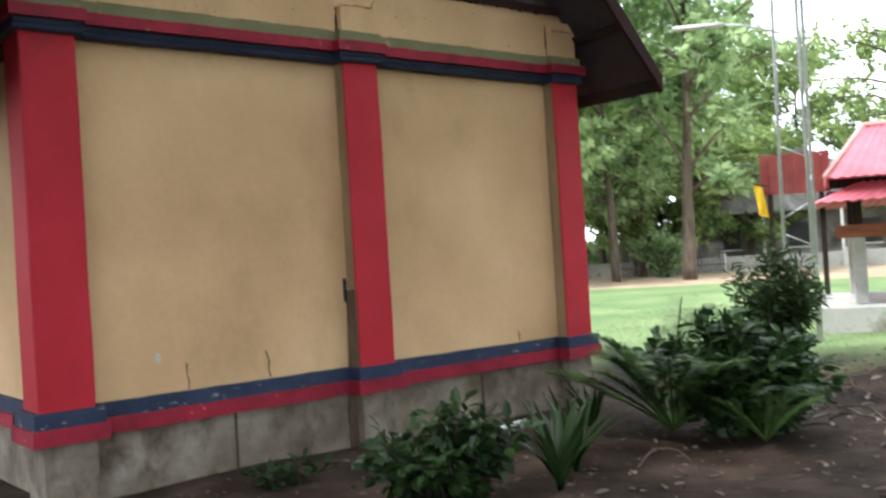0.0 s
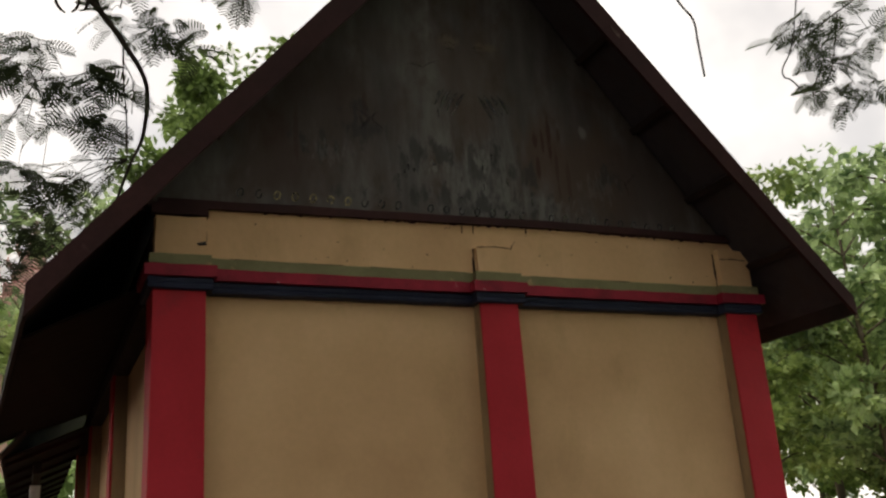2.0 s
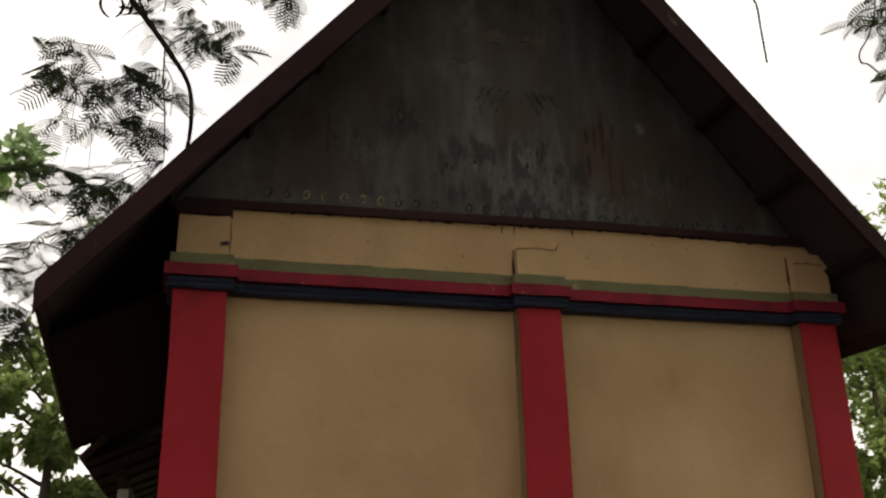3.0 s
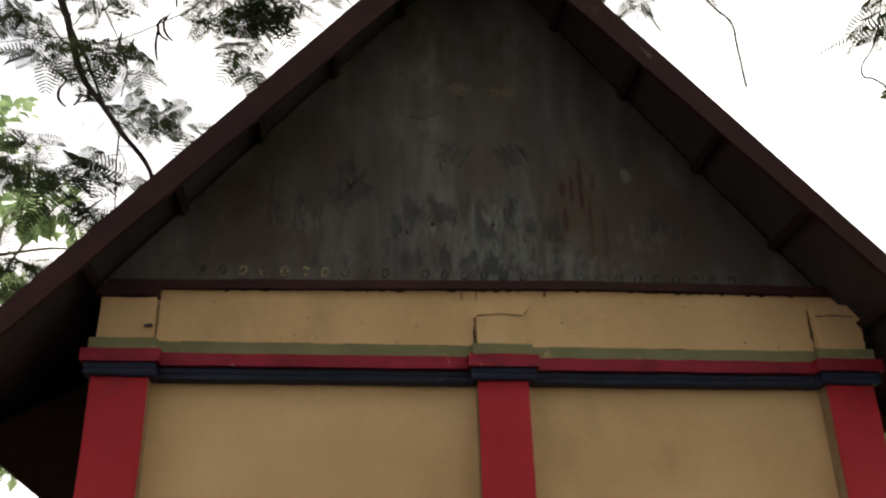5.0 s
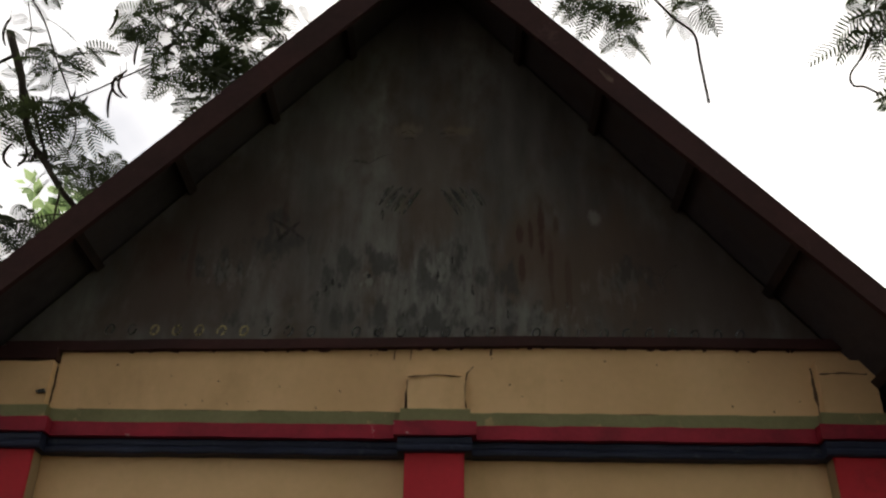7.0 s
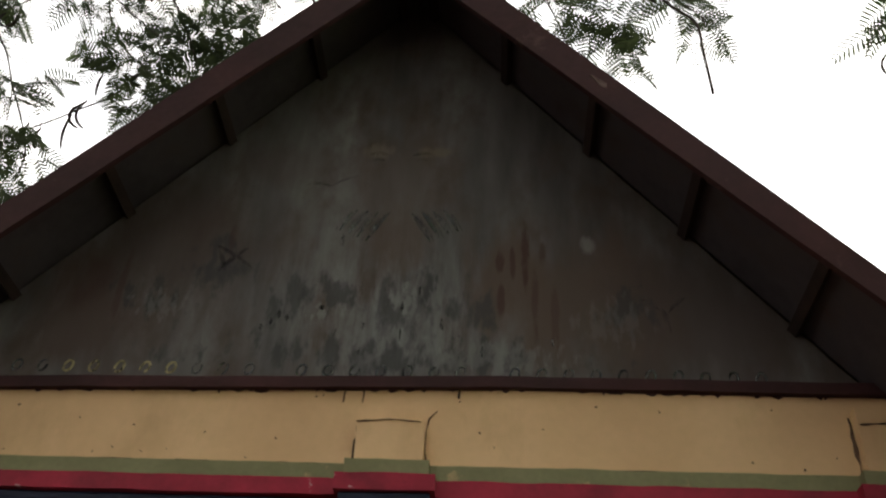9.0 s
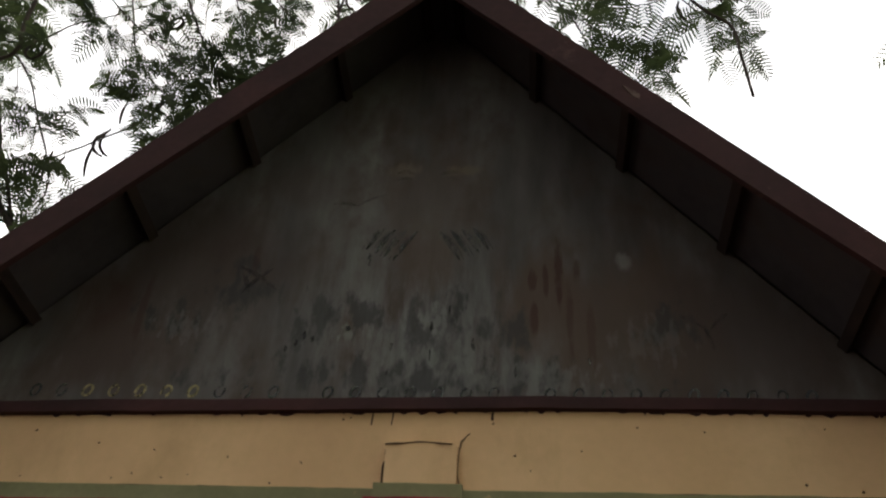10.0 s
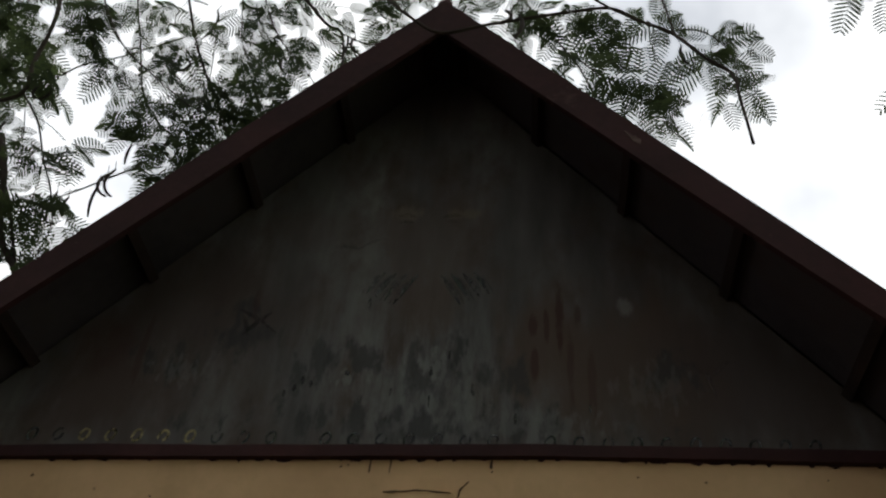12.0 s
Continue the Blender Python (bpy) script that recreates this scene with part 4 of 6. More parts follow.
for xa, za, xb, zb in ((3.70, 4.13, 3.79, 4.07), (3.92, 4.15, 3.83, 4.06), (3.80, 4.08, 3.83, 3.94)):
    stroke("pale_stroke", xa, za, xb, zb, 0.012, "faint_pale")
FLECKS = random.Random(11)
for i in range(16):
    x, z = 2.4 + FLECKS.gauss(0, 0.45), 3.95 + FLECKS.gauss(0, 0.16)
    if z > 3.72:
        mark("paint_flake", blob(x, z, FLECKS.uniform(0.004, 0.010), FLECKS.uniform(0.015, 0.05), FLECKS.uniform(0, 50), 14), FLECKS.choice(("dark", "pale")), FLECKS.uniform(0.0025, 0.006))

# ---- chapel roof ----
Y_BACK = 6.1


def slope_part(name, xa, za, xb, zb, y0, y1, thick, mat, parent, label="", xb_back=None, y0_eave=None):
    """One roof slope from the ridge (xa, za) to the eave (xb, zb); the eave may swing out at the back."""
    xb2 = xb if xb_back is None else xb_back
    bm = bmesh.new()
    n = 9
    rows = []
    for i in range(n + 1):
        t = i / n
        col = []
        for y, xe in ((y0 + ((y0 if y0_eave is None else y0_eave) - y0) * t, xb), (y1, xb2)):
            x, z = xa + (xe - xa) * t, za + (zb - za) * t
            col.append((bm.verts.new((x, y, z)), bm.verts.new((x, y, z - thick))))
        rows.append(col)
    for r0, r1 in zip(rows, rows[1:]):
        (a0, a1), (b0, b1) = r0
        (c0, c1), (d0, d1) = r1
        bm.faces.new((a0, b0, d0, c0))
        bm.faces.new((a1, c1, d1, b1))
        bm.faces.new((a0, c0, c1, a1))
        bm.faces.new((b0, b1, d1, d0))
    (a0, a1), (b0, b1) = rows[0]
    bm.faces.new((a0, a1, b1, b0))
    (a0, a1), (b0, b1) = rows[-1]
    bm.faces.new((a0, b0, b1, a1))
    return part(name, bm, mat, parent, label)


slope_part("roof_slope", APEX_X, APEX_Z, EAVE_L, roof_z(EAVE_L), OVER, Y_BACK, 0.03, M_SHEET, chapel, "grey sheet roof slope seen from below", xb_back=-1.10, y0_eave=OVER_L)
slope_part("roof_slope", APEX_X, APEX_Z, EAVE_R, roof_z(EAVE_R), OVER, Y_BACK, 0.03, M_SHEET, chapel, "grey sheet roof slope seen from below", y0_eave=OVER_R)
tubes("ridge_cap", [([(APEX_X, OVER - 0.02, APEX_Z + 0.01), (APEX_X, Y_BACK, APEX_Z + 0.01)], [0.05, 0.05])], M_BARGE, chapel, sides=8)


def bargeboard(xe, depth_top, depth_end, y0, y1, skew=0.0):
    n = 14
    top, low = [], []
    for i in range(n + 1):
        x = APEX_X + (xe - APEX_X) * i / n
        z = roof_z(x) + 0.025
        d = depth_top + (depth_end - depth_top) * i / n
        top.append((x, z + 0.006 * noise.noise((x * 2, 0, 0))))
        low.append((x, z - d + 0.012 * noise.noise((x * 3, 5, 0))))
    bm = bmesh.new()
    for i in range(n):
        prism(bm, [top[i], top[i + 1], low[i + 1], low[i]], y0, y1)
    bmesh.ops.remove_doubles(bm, verts=bm.verts[:], dist=0.0005)
    for v in bm.verts:
        v.co.y += skew * (v.co.x - APEX_X) / (xe - APEX_X)
    part("bargeboard", bm, M_BARGE, chapel, "dark red-brown bargeboard")


bargeboard(EAVE_L, 0.32, 0.19, OVER - 0.035, OVER, OVER_L - OVER)
bargeboard(EAVE_R, 0.32, 0.15, OVER - 0.035, OVER, OVER_R - OVER)
bm = prism(bmesh.new(), [(3.44, roof_z(3.44) - 0.10), (3.50, roof_z(3.50) - 0.065), (3.57, roof_z(3.57) - 0.055), (3.63, roof_z(3.63) - 0.085), (3.56, roof_z(3.56) - 0.11), (3.49, roof_z(3.49) - 0.12)], -0.497, -0.488)
part("scraped_patch", wobbled(bm, 0.012, 11, (1, 0.1, 1)), M_SCRAPE, chapel, "pale scraped patch on the bargeboard")
for k in range(6):
    for side in (-1, 1):
        d = 0.12 + 0.475 * k
        x = APEX_X + side * d
        z = roof_z(x) - 0.036
        nx = (SL if side < 0 else SR)
        ang = math.atan(nx) * (-side)
        reach = OVER + ((OVER_L if side < 0 else OVER_R) - OVER) * d / 3.1
        bm = boxm(-0.028, 0.028, reach + 0.004, Y_BACK - 0.1, -0.045, 0.0)
        bmesh.ops.transform(bm, matrix=Matrix.Translation((x, 0, z)) @ Matrix.Rotation(-ang, 4, 'Y'), verts=bm.verts)
        part("purlin", bm, M_TIMBER, chapel, "dark timber purlin under the overhang")
# fascia and rafter feet along the side eaves
for side in (-1, 1):
    xe, xb = (EAVE_L, -1.10) if side < 0 else (EAVE_R, EAVE_R)
    ze = roof_z(EAVE_L if side < 0 else EAVE_R)
    bm = bmesh.new()
    vs = []
    for y, x in ((OVER_L if side < 0 else OVER_R, xe), (Y_BACK, xb)):
        vs.append([bm.verts.new((x + dx, y, ze + dz)) for dx, dz in ((0, 0.01), (-side * 0.025, 0.01), (-side * 0.025, -0.12), (0, -0.12))])
    for k in range(4):
        bm.faces.new((vs[0][k], vs[0][(k + 1) % 4], vs[1][(k + 1) % 4], vs[1][k]))
    bm.faces.new(vs[0])
    bm.faces.new(vs[1])
    part("fascia", bm, M_TIMBER, chapel)
    # added soffit, eave shade put into its near-black colour, and dark wall plate
    xi = -0.02 if side < 0 else W + 0.02
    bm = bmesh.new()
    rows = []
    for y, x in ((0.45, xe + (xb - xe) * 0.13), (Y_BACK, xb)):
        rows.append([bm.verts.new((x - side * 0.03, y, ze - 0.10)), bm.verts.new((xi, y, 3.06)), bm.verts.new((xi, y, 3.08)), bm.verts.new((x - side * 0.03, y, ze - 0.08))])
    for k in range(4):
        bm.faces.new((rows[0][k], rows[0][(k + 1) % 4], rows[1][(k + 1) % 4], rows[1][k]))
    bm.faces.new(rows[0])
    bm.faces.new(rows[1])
    part("soffit", bm, M_EAVE_SHADE, chapel, "near-black soffit with the side eave's shade in its colour")
    xp = sorted((xi, xi - side * 0.16))
    part("wall_plate", boxm(xp[0], xp[1], 0.43, LEN, 2.93, 3.12, 0.006), M_TIMBER, chapel, "dark timber wall plate")
# lower roof tier over the back porch, with its white posts
LOW_Z, LOW_E = 6.46, 2.55
for side in (-1, 1):
    m = (LOW_Z - LOW_E) / 3.40
    slope_part("lower_roof_slope", APEX_X, LOW_Z, APEX_X + side * 3.40, LOW_E, Y_BACK - 0.5, 19.0, 0.03, M_SHEET, chapel, "lower grey roof slope over the back porch")
    xa, xo = (-0.04 if side < 0 else W + 0.04), APEX_X + side * 3.36
    bm = bmesh.new()
    rows = [[bm.verts.new((xo, y, LOW_E - 0.02)), bm.verts.new((xa, y, 2.90)), bm.verts.new((xa, y, 2.92)), bm.verts.new((xo, y, LOW_E))] for y in (Y_BACK + 0.02, 18.9)]
    for k in range(4):
        bm.faces.new((rows[0][k], rows[0][(k + 1) % 4], rows[1][(k + 1) % 4], rows[1][k]))
    bm.faces.new(rows[0])
    bm.faces.new(rows[1])
    part("soffit", bm, M_TIMBER, chapel, "dark boarded soffit over the porch")
    for j in range(9):
        y = 6.5 + 1.35 * j
        part("batten", prism(bmesh.new(), [(xo, LOW_E - 0.022), (xa, 2.898), (xa, 2.85), (xo, LOW_E - 0.07)], y, y + 0.05), M_BARGE, chapel)
    x = APEX_X + side * 3.0
    part("porch_beam", boxm(x - 0.05, x + 0.05, 6.3, 18.8, 2.38, 2.52, 0.006), M_TIMBER, chapel)
    for y in (7.95, 12.6, 17.2):
        part("porch_post", boxm(x - 0.07, x + 0.07, y - 0.07, y + 0.07, -0.05, 2.38, 0.01), M_WHITE, chapel, "white square porch post")

# ---- the feathery tree that hangs over the chapel ----
flame_tree = thing("flame_tree", "tall feather-leaved tree with long dark pods hanging over the chapel", "tree", at=(0.6, -10.5, 0))
FT = Vector((0.6, -10.5, 0))
FEATHERS = []   # (place, forward, normal, length) gathered from all boughs


def leafy(pts, count, size, spread=0.12, start=0.25):
    n = len(pts)
    for _ in range(count):
        t = start + (1 - start) * RNG.random()
        k = min(n - 2, int(t * (n - 1)))
        f = t * (n - 1) - k
        p = np.array(pts[k].lerp(pts[k + 1], f)) + RNG.normal(size=3) * spread * 0.4
        d = RNG.normal(size=3)
        d[2] = d[2] * 0.45 - 0.18
        up = RNG.normal(size=3) * 0.45
        up[2] += 1.0
        FEATHERS.append((p, d, up, size * (0.7 + 0.6 * RNG.random())))


BOUGHS = []


def bough(pts, r0, r1, leaves=14, size=0.24, start=0.15, spread=0.12):
    leaves, size = int(leaves * 1.7), size * 0.80
    line = spline(pts, 5)
    n = len(line)
    BOUGHS.append((line, [r0 + (r1 - r0) * i / (n - 1) for i in range(n)]))
    leafy(line, leaves, size, spread, start)
    # side shoots with leaves at their tips
    for _ in range(max(1, leaves // 6)):
        k = int(RNG.integers(int(start * n), n))
        d = Vector(RNG.normal(size=3))
        d.z = d.z * 0.4 - 0.1
        d.normalize()
        tip = line[k] + d * (0.18 + 0.25 * RNG.random())
        mid = line[k].lerp(tip, 0.5) + Vector((0, 0, 0.03))
        shoot = spline([line[k], mid, tip], 3)
        BOUGHS.append((shoot, [r1 * 0.7] * len(shoot)))
        leafy(shoot, 5, size, 0.06, 0.4)


# limbs from the trunk, out of sight behind and above the camera
BIG_BOUGHS = [
    ([(0.6, -10.5, -0.1), (0.55, -10.45, 1.6), (0.7, -10.2, 3.6), (0.5, -9.8, 5.2)], 0.30, 0.20),
    ([(0.5, -9.8, 5.2), (0.0, -7.5, 7.6), (-0.5, -3.8, 9.0), (-0.5, 0.2, 9.0)], 0.16, 0.05),
    ([(0.5, -9.8, 5.2), (1.8, -7.5, 7.8), (3.2, -4.2, 8.8), (4.4, -0.9, 8.3)], 0.15, 0.04),
    ([(0.5, -9.8, 5.2), (-1.8, -10.6, 7.6), (-4.0, -11.6, 9.2)], 0.13, 0.04),
    ([(0.5, -9.8, 5.2), (2.6, -11.5, 7.4), (5.0, -12.6, 9.4)], 0.13, 0.04),
    ([(-0.5, 0.2, 9.0), (-0.8, 0.45, 8.7), (-0.90, 0.5, 8.3)], 0.045, 0.032),
    ([(4.4, -0.9, 8.3), (5.6, -1.0, 7.0), (6.2, -1.0, 6.2)], 0.03, 0.015),
    ([(4.4, -0.9, 8.3), (4.0, -0.7, 7.2), (3.66, -0.6, 6.3)], 0.02, 0.01),
]
for pts, r0, r1 in BIG_BOUGHS:
    line = spline(pts, 6)
    BOUGHS.append((line, [r0 + (r1 - r0) * i / (len(line) - 1) for i in range(len(line))]))

# the boughs in sight, each with feathery tufts that hang from thin side shoots
NEAR = []       # (place, forward, normal, length) of the leaves in sight


def whorl(p, out, count, size):
    """Leaves that spread from a shoot's tip: outwards, sideways and drooping."""
    base = math.atan2(out.y, out.x) if math.hypot(out.x, out.y) > 0.02 else RNG.random() * 6.28
    for k in range(count):
        a = base + (k - (count - 1) / 2) * (4.4 / max(count, 3)) + RNG.normal() * 0.35
        d = np.array((math.cos(a), math.sin(a), -0.28 + 0.34 * RNG.normal()))
        up = np.array((0.3 * RNG.normal(), 0.3 * RNG.normal(), 1.0))
        NEAR.append((np.array(p) + d * 0.015, d, up, size * (0.72 + 0.5 * RNG.random())))


# main boughs and twigs past the left slope
SEEN_BOUGHS = [
    ([(-0.93, 0.6, 6.5), (-0.73, 0.6, 6.05), (-0.67, 0.6, 5.86), (-0.53, 0.6, 5.48), (-0.35, 0.6, 5.23), (-0.17, 0.6, 4.98), (0, 0.85, 4.82), (0.02, 1.2, 4.56), (-0.06, 1.5, 4.38), (-0.16, 1.9, 4.07)], 0.034, 0.012),
    ([(-0.74, 0.62, 6.06), (-0.52, 0.62, 5.63), (-0.34, 0.62, 5.24), (-0.21, 0.62, 5.07)], 0.014, 0.01),
    ([(-0.2, 0.6, 5), (-0.19, 0.6, 4.72), (-0.16, 0.6, 4.44), (-0.14, 0.6, 4.08)], 0.008, 0.006),
    ([(-0.19, 0.62, 4.87), (-0.12, 0.62, 4.71), (-0.12, 0.62, 4.45)], 0.005, 0.004),
    ([(-1.55, 0.65, 5.69), (-1.06, 0.65, 5.83), (-0.76, 0.65, 5.87), (-0.45, 0.65, 5.84), (-0.22, 0.65, 5.93), (0.01, 0.65, 6.08), (0.21, 0.65, 6.22), (0.37, 0.65, 6.46), (0.48, 0.65, 6.83)], 0.004, 0.009),
    ([(-1.12, 0.6, 6.27), (-0.97, 0.6, 6.18), (-0.83, 0.6, 6.27)], 0.012, 0.016),
    ([(-0.61, 0.7, 6.42), (-0.54, 0.7, 6.13), (-0.51, 0.7, 5.85)], 0.005, 0.004),
    ([(-0.78, 0.6, 4.62), (-0.55, 0.6, 4.69), (-0.25, 0.6, 4.8), (-0.17, 0.6, 4.81)], 0.003, 0.006),
    ([(0.39, 0.7, 6.68), (0.56, 0.7, 6.36), (0.85, 0.7, 6.13), (1.08, 0.7, 5.94)], 0.006, 0.004),
    ([(0.76, 0.75, 6.68), (0.88, 0.75, 6.32), (1.05, 0.75, 6.01)], 0.007, 0.004),
    ([(-0.09, 0.65, 8.68), (0.21, 0.65, 7.8), (0.43, 0.65, 7.27), (0.61, 0.65, 6.91), (0.78, 0.65, 6.49)], 0.014, 0.008),
    ([(-0.59, 0.7, 8.78), (-0.25, 0.7, 7.74), (-0.06, 0.7, 7.13), (0.11, 0.7, 6.82), (0.36, 0.7, 6.55), (0.69, 0.7, 6.3)], 0.009, 0.006),
    ([(-1.15, 0.6, 8.56), (-1.03, 0.6, 7.95), (-1, 0.6, 7.39), (-0.95, 0.6, 7), (-1.22, 0.6, 6.86)], 0.022, 0.016),
    ([(-0.96, 0.62, 7.02), (-0.72, 0.62, 6.68), (-0.52, 0.62, 6.26), (-0.34, 0.62, 5.91), (-0.22, 0.62, 5.59), (-0.23, 0.62, 5.33)], 0.009, 0.006),
    ([(-0.86, 0.6, 6.82), (-0.76, 0.6, 6.49), (-0.74, 0.6, 6.13)], 0.005, 0.004),
    ([(-1.41, 0.8, 7.22), (-1.15, 0.8, 7.29), (-0.9, 0.8, 7.47), (-0.73, 0.8, 7.62), (-0.44, 0.8, 7.72), (-0.08, 0.8, 7.91), (0.27, 0.8, 8.12)], 0.01, 0.006),
    ([(-0.74, 0.5, 8.38), (-0.37, 0.5, 7.65), (-0.12, 0.5, 7.3), (0.29, 0.5, 6.87), (0.51, 0.5, 6.66)], 0.01, 0.005),
    ([(1.08, 0.3, 7.96), (1.42, 0.3, 7.4), (1.57, 0.3, 7.25), (1.64, 0.3, 6.77)], 0.015, 0.012),
    ([(1.57, 0.3, 7.25), (1.78, 0.3, 7.11), (1.94, 0.3, 7.16)], 0.008, 0.004),
    ([(0.7, 0.5, 8.3), (0.98, 0.5, 7.56), (1.22, 0.5, 7.18), (1.39, 0.5, 6.9)], 0.008, 0.005),
    ([(0.51, 0.6, 8.38), (0.66, 0.6, 7.64), (0.81, 0.6, 7.26), (0.93, 0.6, 6.88)], 0.007, 0.004),
    ([(0.3, 0.72, 6.58), (0.36, 0.72, 6.84), (0.45, 0.72, 7.14), (0.36, 0.72, 7.9)], 0.006, 0.005),
]
# boughs over the ridge and past the right slope
SEEN_BOUGHS += [
    ([(2.22, -0.95, 5.73), (2.38, -0.95, 5.53), (2.52, -0.95, 5.42), (2.71, -0.95, 5.47), (2.91, -0.95, 5.52), (3.14, -0.95, 5.57), (3.37, -0.95, 5.6), (3.5, -0.95, 5.49), (3.66, -0.95, 5.37), (3.8, -0.95, 5.16), (3.9, -0.95, 5.04), (3.91, -0.95, 4.84), (3.92, -0.95, 4.55)], 0.010, 0.008),
    ([(3.2, 0.35, 8.0), (3.56, 0.35, 7.57), (3.76, 0.35, 7.41), (3.98, 0.35, 7.22), (4.18, 0.35, 6.91), (4.33, 0.35, 6.75)], 0.012, 0.005),
    ([(3.99, 0.35, 7.26), (4.19, 0.35, 7.25), (4.35, 0.35, 7.01), (4.37, 0.35, 6.62)], 0.007, 0.004),
    ([(3.62, -0.95, 5.88), (3.65, -0.95, 5.56), (3.67, -0.95, 5.37)], 0.007, 0.006),
    ([(2.79, 0.3, 7.95), (3.01, 0.3, 7.41), (3.21, 0.3, 6.98), (3.3, 0.3, 6.78), (3.42, 0.3, 6.36)], 0.009, 0.006),
    ([(3.23, 0.3, 6.96), (3.43, 0.3, 6.71), (3.58, 0.3, 6.58), (3.76, 0.3, 6.49)], 0.006, 0.004),
    ([(2.93, -0.2, 7.06), (2.84, -0.2, 6.73), (2.87, -0.2, 6.38)], 0.004, 0.004),
    ([(5.7, -1, 5.56), (5.14, -1, 5.16), (4.88, -1, 4.94)], 0.01, 0.005),
    ([(5.4, -1, 5.3), (5.21, -1, 4.77), (5, -1, 4.54)], 0.007, 0.004),
    ([(4.99, -1, 5.44), (4.88, -1, 5.08), (4.79, -1, 4.87), (4.68, -1, 4.71), (4.68, -1, 4.63), (4.74, -1, 4.62), (4.83, -1, 4.55)], 0.006, 0.007),
    ([(5.0, 0.2, 8.5), (5.2, 0.3, 8.0), (5.35, 0.35, 7.6)], 0.009, 0.004),
]
# leaf tufts of the bough past the left slope
TUFTS = [
    (-1.29, 0.6, 6.23, 6), (-1.09, 0.6, 6.1, 6), (-0.85, 0.6, 5.99, 5), (-0.9, 0.6, 5.74, 8), (-0.63, 0.6, 5.67, 5), (-0.48, 0.6, 6.17, 8), (-0.3, 0.6, 6.29, 5), (-0.42, 0.6, 5.75, 7), (-0.27, 0.6, 5.57, 6), (-0.14, 0.6, 5.6, 5), (-0.3, 0.6, 5.36, 6),
    (-0.04, 0.6, 5.11, 7), (0.13, 0.6, 5.06, 6), (0.28, 0.6, 5.02, 4), (-0.96, 0.6, 4.83, 7), (-0.79, 0.6, 4.9, 6), (-0.93, 0.6, 4.64, 6), (-0.59, 0.6, 4.66, 7), (-0.42, 0.6, 4.6, 8), (-0.28, 0.6, 4.43, 7), (-0.55, 0.6, 4.32, 6),
]
# nearer the ridge
TUFTS += [
    (-0.38, 0.75, 4.33, 6), (-0.11, 0.75, 4.71, 5), (0.22, 0.75, 6.42, 5), (0.34, 0.75, 6.19, 5), (0.58, 0.75, 6.03, 9), (0.73, 0.75, 5.8, 7), (0.83, 0.75, 6.32, 9), (0.72, 0.75, 6.2, 8), (1.03, 0.75, 6.44, 6), (0.64, 0.75, 6.4, 7), (1.28, 0.75, 6.54, 6),
    (-0.74, 0.6, 7.89, 11), (-1.15, 0.6, 7.79, 8), (-1.12, 0.6, 7.32, 7), (-0.83, 0.6, 7.1, 6), (-0.29, 0.6, 7.22, 7), (-0.66, 0.6, 8.1, 8),
]
# over the left slope
TUFTS += [
    (-0.26, 0.7, 7.9, 5), (-0.13, 0.7, 8.22, 4), (0.12, 0.7, 7.27, 7), (0.21, 0.7, 7.49, 5), (0.36, 0.7, 7.63, 4), (0.42, 0.7, 6.98, 7), (0.67, 0.7, 6.68, 5), (0.64, 0.7, 7.62, 7), (0.66, 0.7, 8.02, 6), (0.93, 0.7, 7.85, 7), (1.02, 0.7, 8.17, 6), (1.25, 0.7, 7.6, 4),
    (1.07, 0.6, 7.18, 5), (0.9, 0.6, 6.91, 5), (0.84, 0.6, 6.68, 4), (0.17, 0.6, 6.34, 4), (0.41, 0.6, 6.32, 4), (0.16, 0.6, 6.63, 4), (1.78, 0.6, 7.95, 7), (1.62, 0.6, 7.72, 4), (1.98, 0.6, 8.02, 6),
    (0.3, 0.75, 6.62, 6), (0.75, 0.8, 6.55, 7), (0.95, 0.8, 6.74, 6), (1.18, 0.75, 6.78, 6), (0.87, 0.8, 6.3, 5), (0.52, 0.75, 6.4, 4), (0.55, 0.8, 6.85, 6), (0.9, 0.8, 7.1, 6),
]
# low spray past the left eave
TUFTS += [
    (-0.87, 1.1, 4.14, 8), (-1.08, 1.1, 4.2, 7), (-0.71, 1.1, 4.06, 8), (-1.18, 1.1, 3.98, 7), (-0.51, 1.1, 4.08, 7), (-0.82, 1.1, 3.92, 6), (-0.69, 1.1, 3.81, 7), (-0.37, 1.1, 3.81, 6), (-0.88, 1.1, 3.64, 7), (-0.68, 1.1, 3.61, 7), (-1.02, 1.1, 3.46, 8), (-0.79, 1.1, 3.45, 7), (-1.16, 1.1, 3.37, 7),
    (-1.03, 1.4, 3.33, 8), (-1.18, 1.4, 3.19, 8), (-1.01, 1.4, 3.03, 8), (-1.15, 1.4, 2.9, 7),
]
# right of the ridge
TUFTS += [
    (3.39, 0.35, 7.32, 5), (3.56, 0.35, 7.22, 5), (3.7, 0.35, 7.12, 4), (3.89, 0.35, 7.2, 3), (4.16, 0.35, 6.9, 4), (4.3, 0.35, 6.82, 5), (4.46, 0.35, 7.1, 3), (4.33, 0.35, 7.26, 4), (4.28, 0.35, 6.55, 4), (4.45, 0.35, 6.66, 3),
    (3.05, 0.3, 7.19, 5), (2.95, 0.3, 6.99, 4), (3.5, 0.3, 6.46, 4), (3.65, 0.3, 6.58, 5), (3.75, 0.3, 6.46, 6), (3.81, 0.3, 6.28, 5), (3.24, 0.3, 6.84, 4), (2.5, 0.3, 7.56, 4), (3.27, 0.3, 7.18, 5), (2.76, 0.3, 7.6, 3),
]
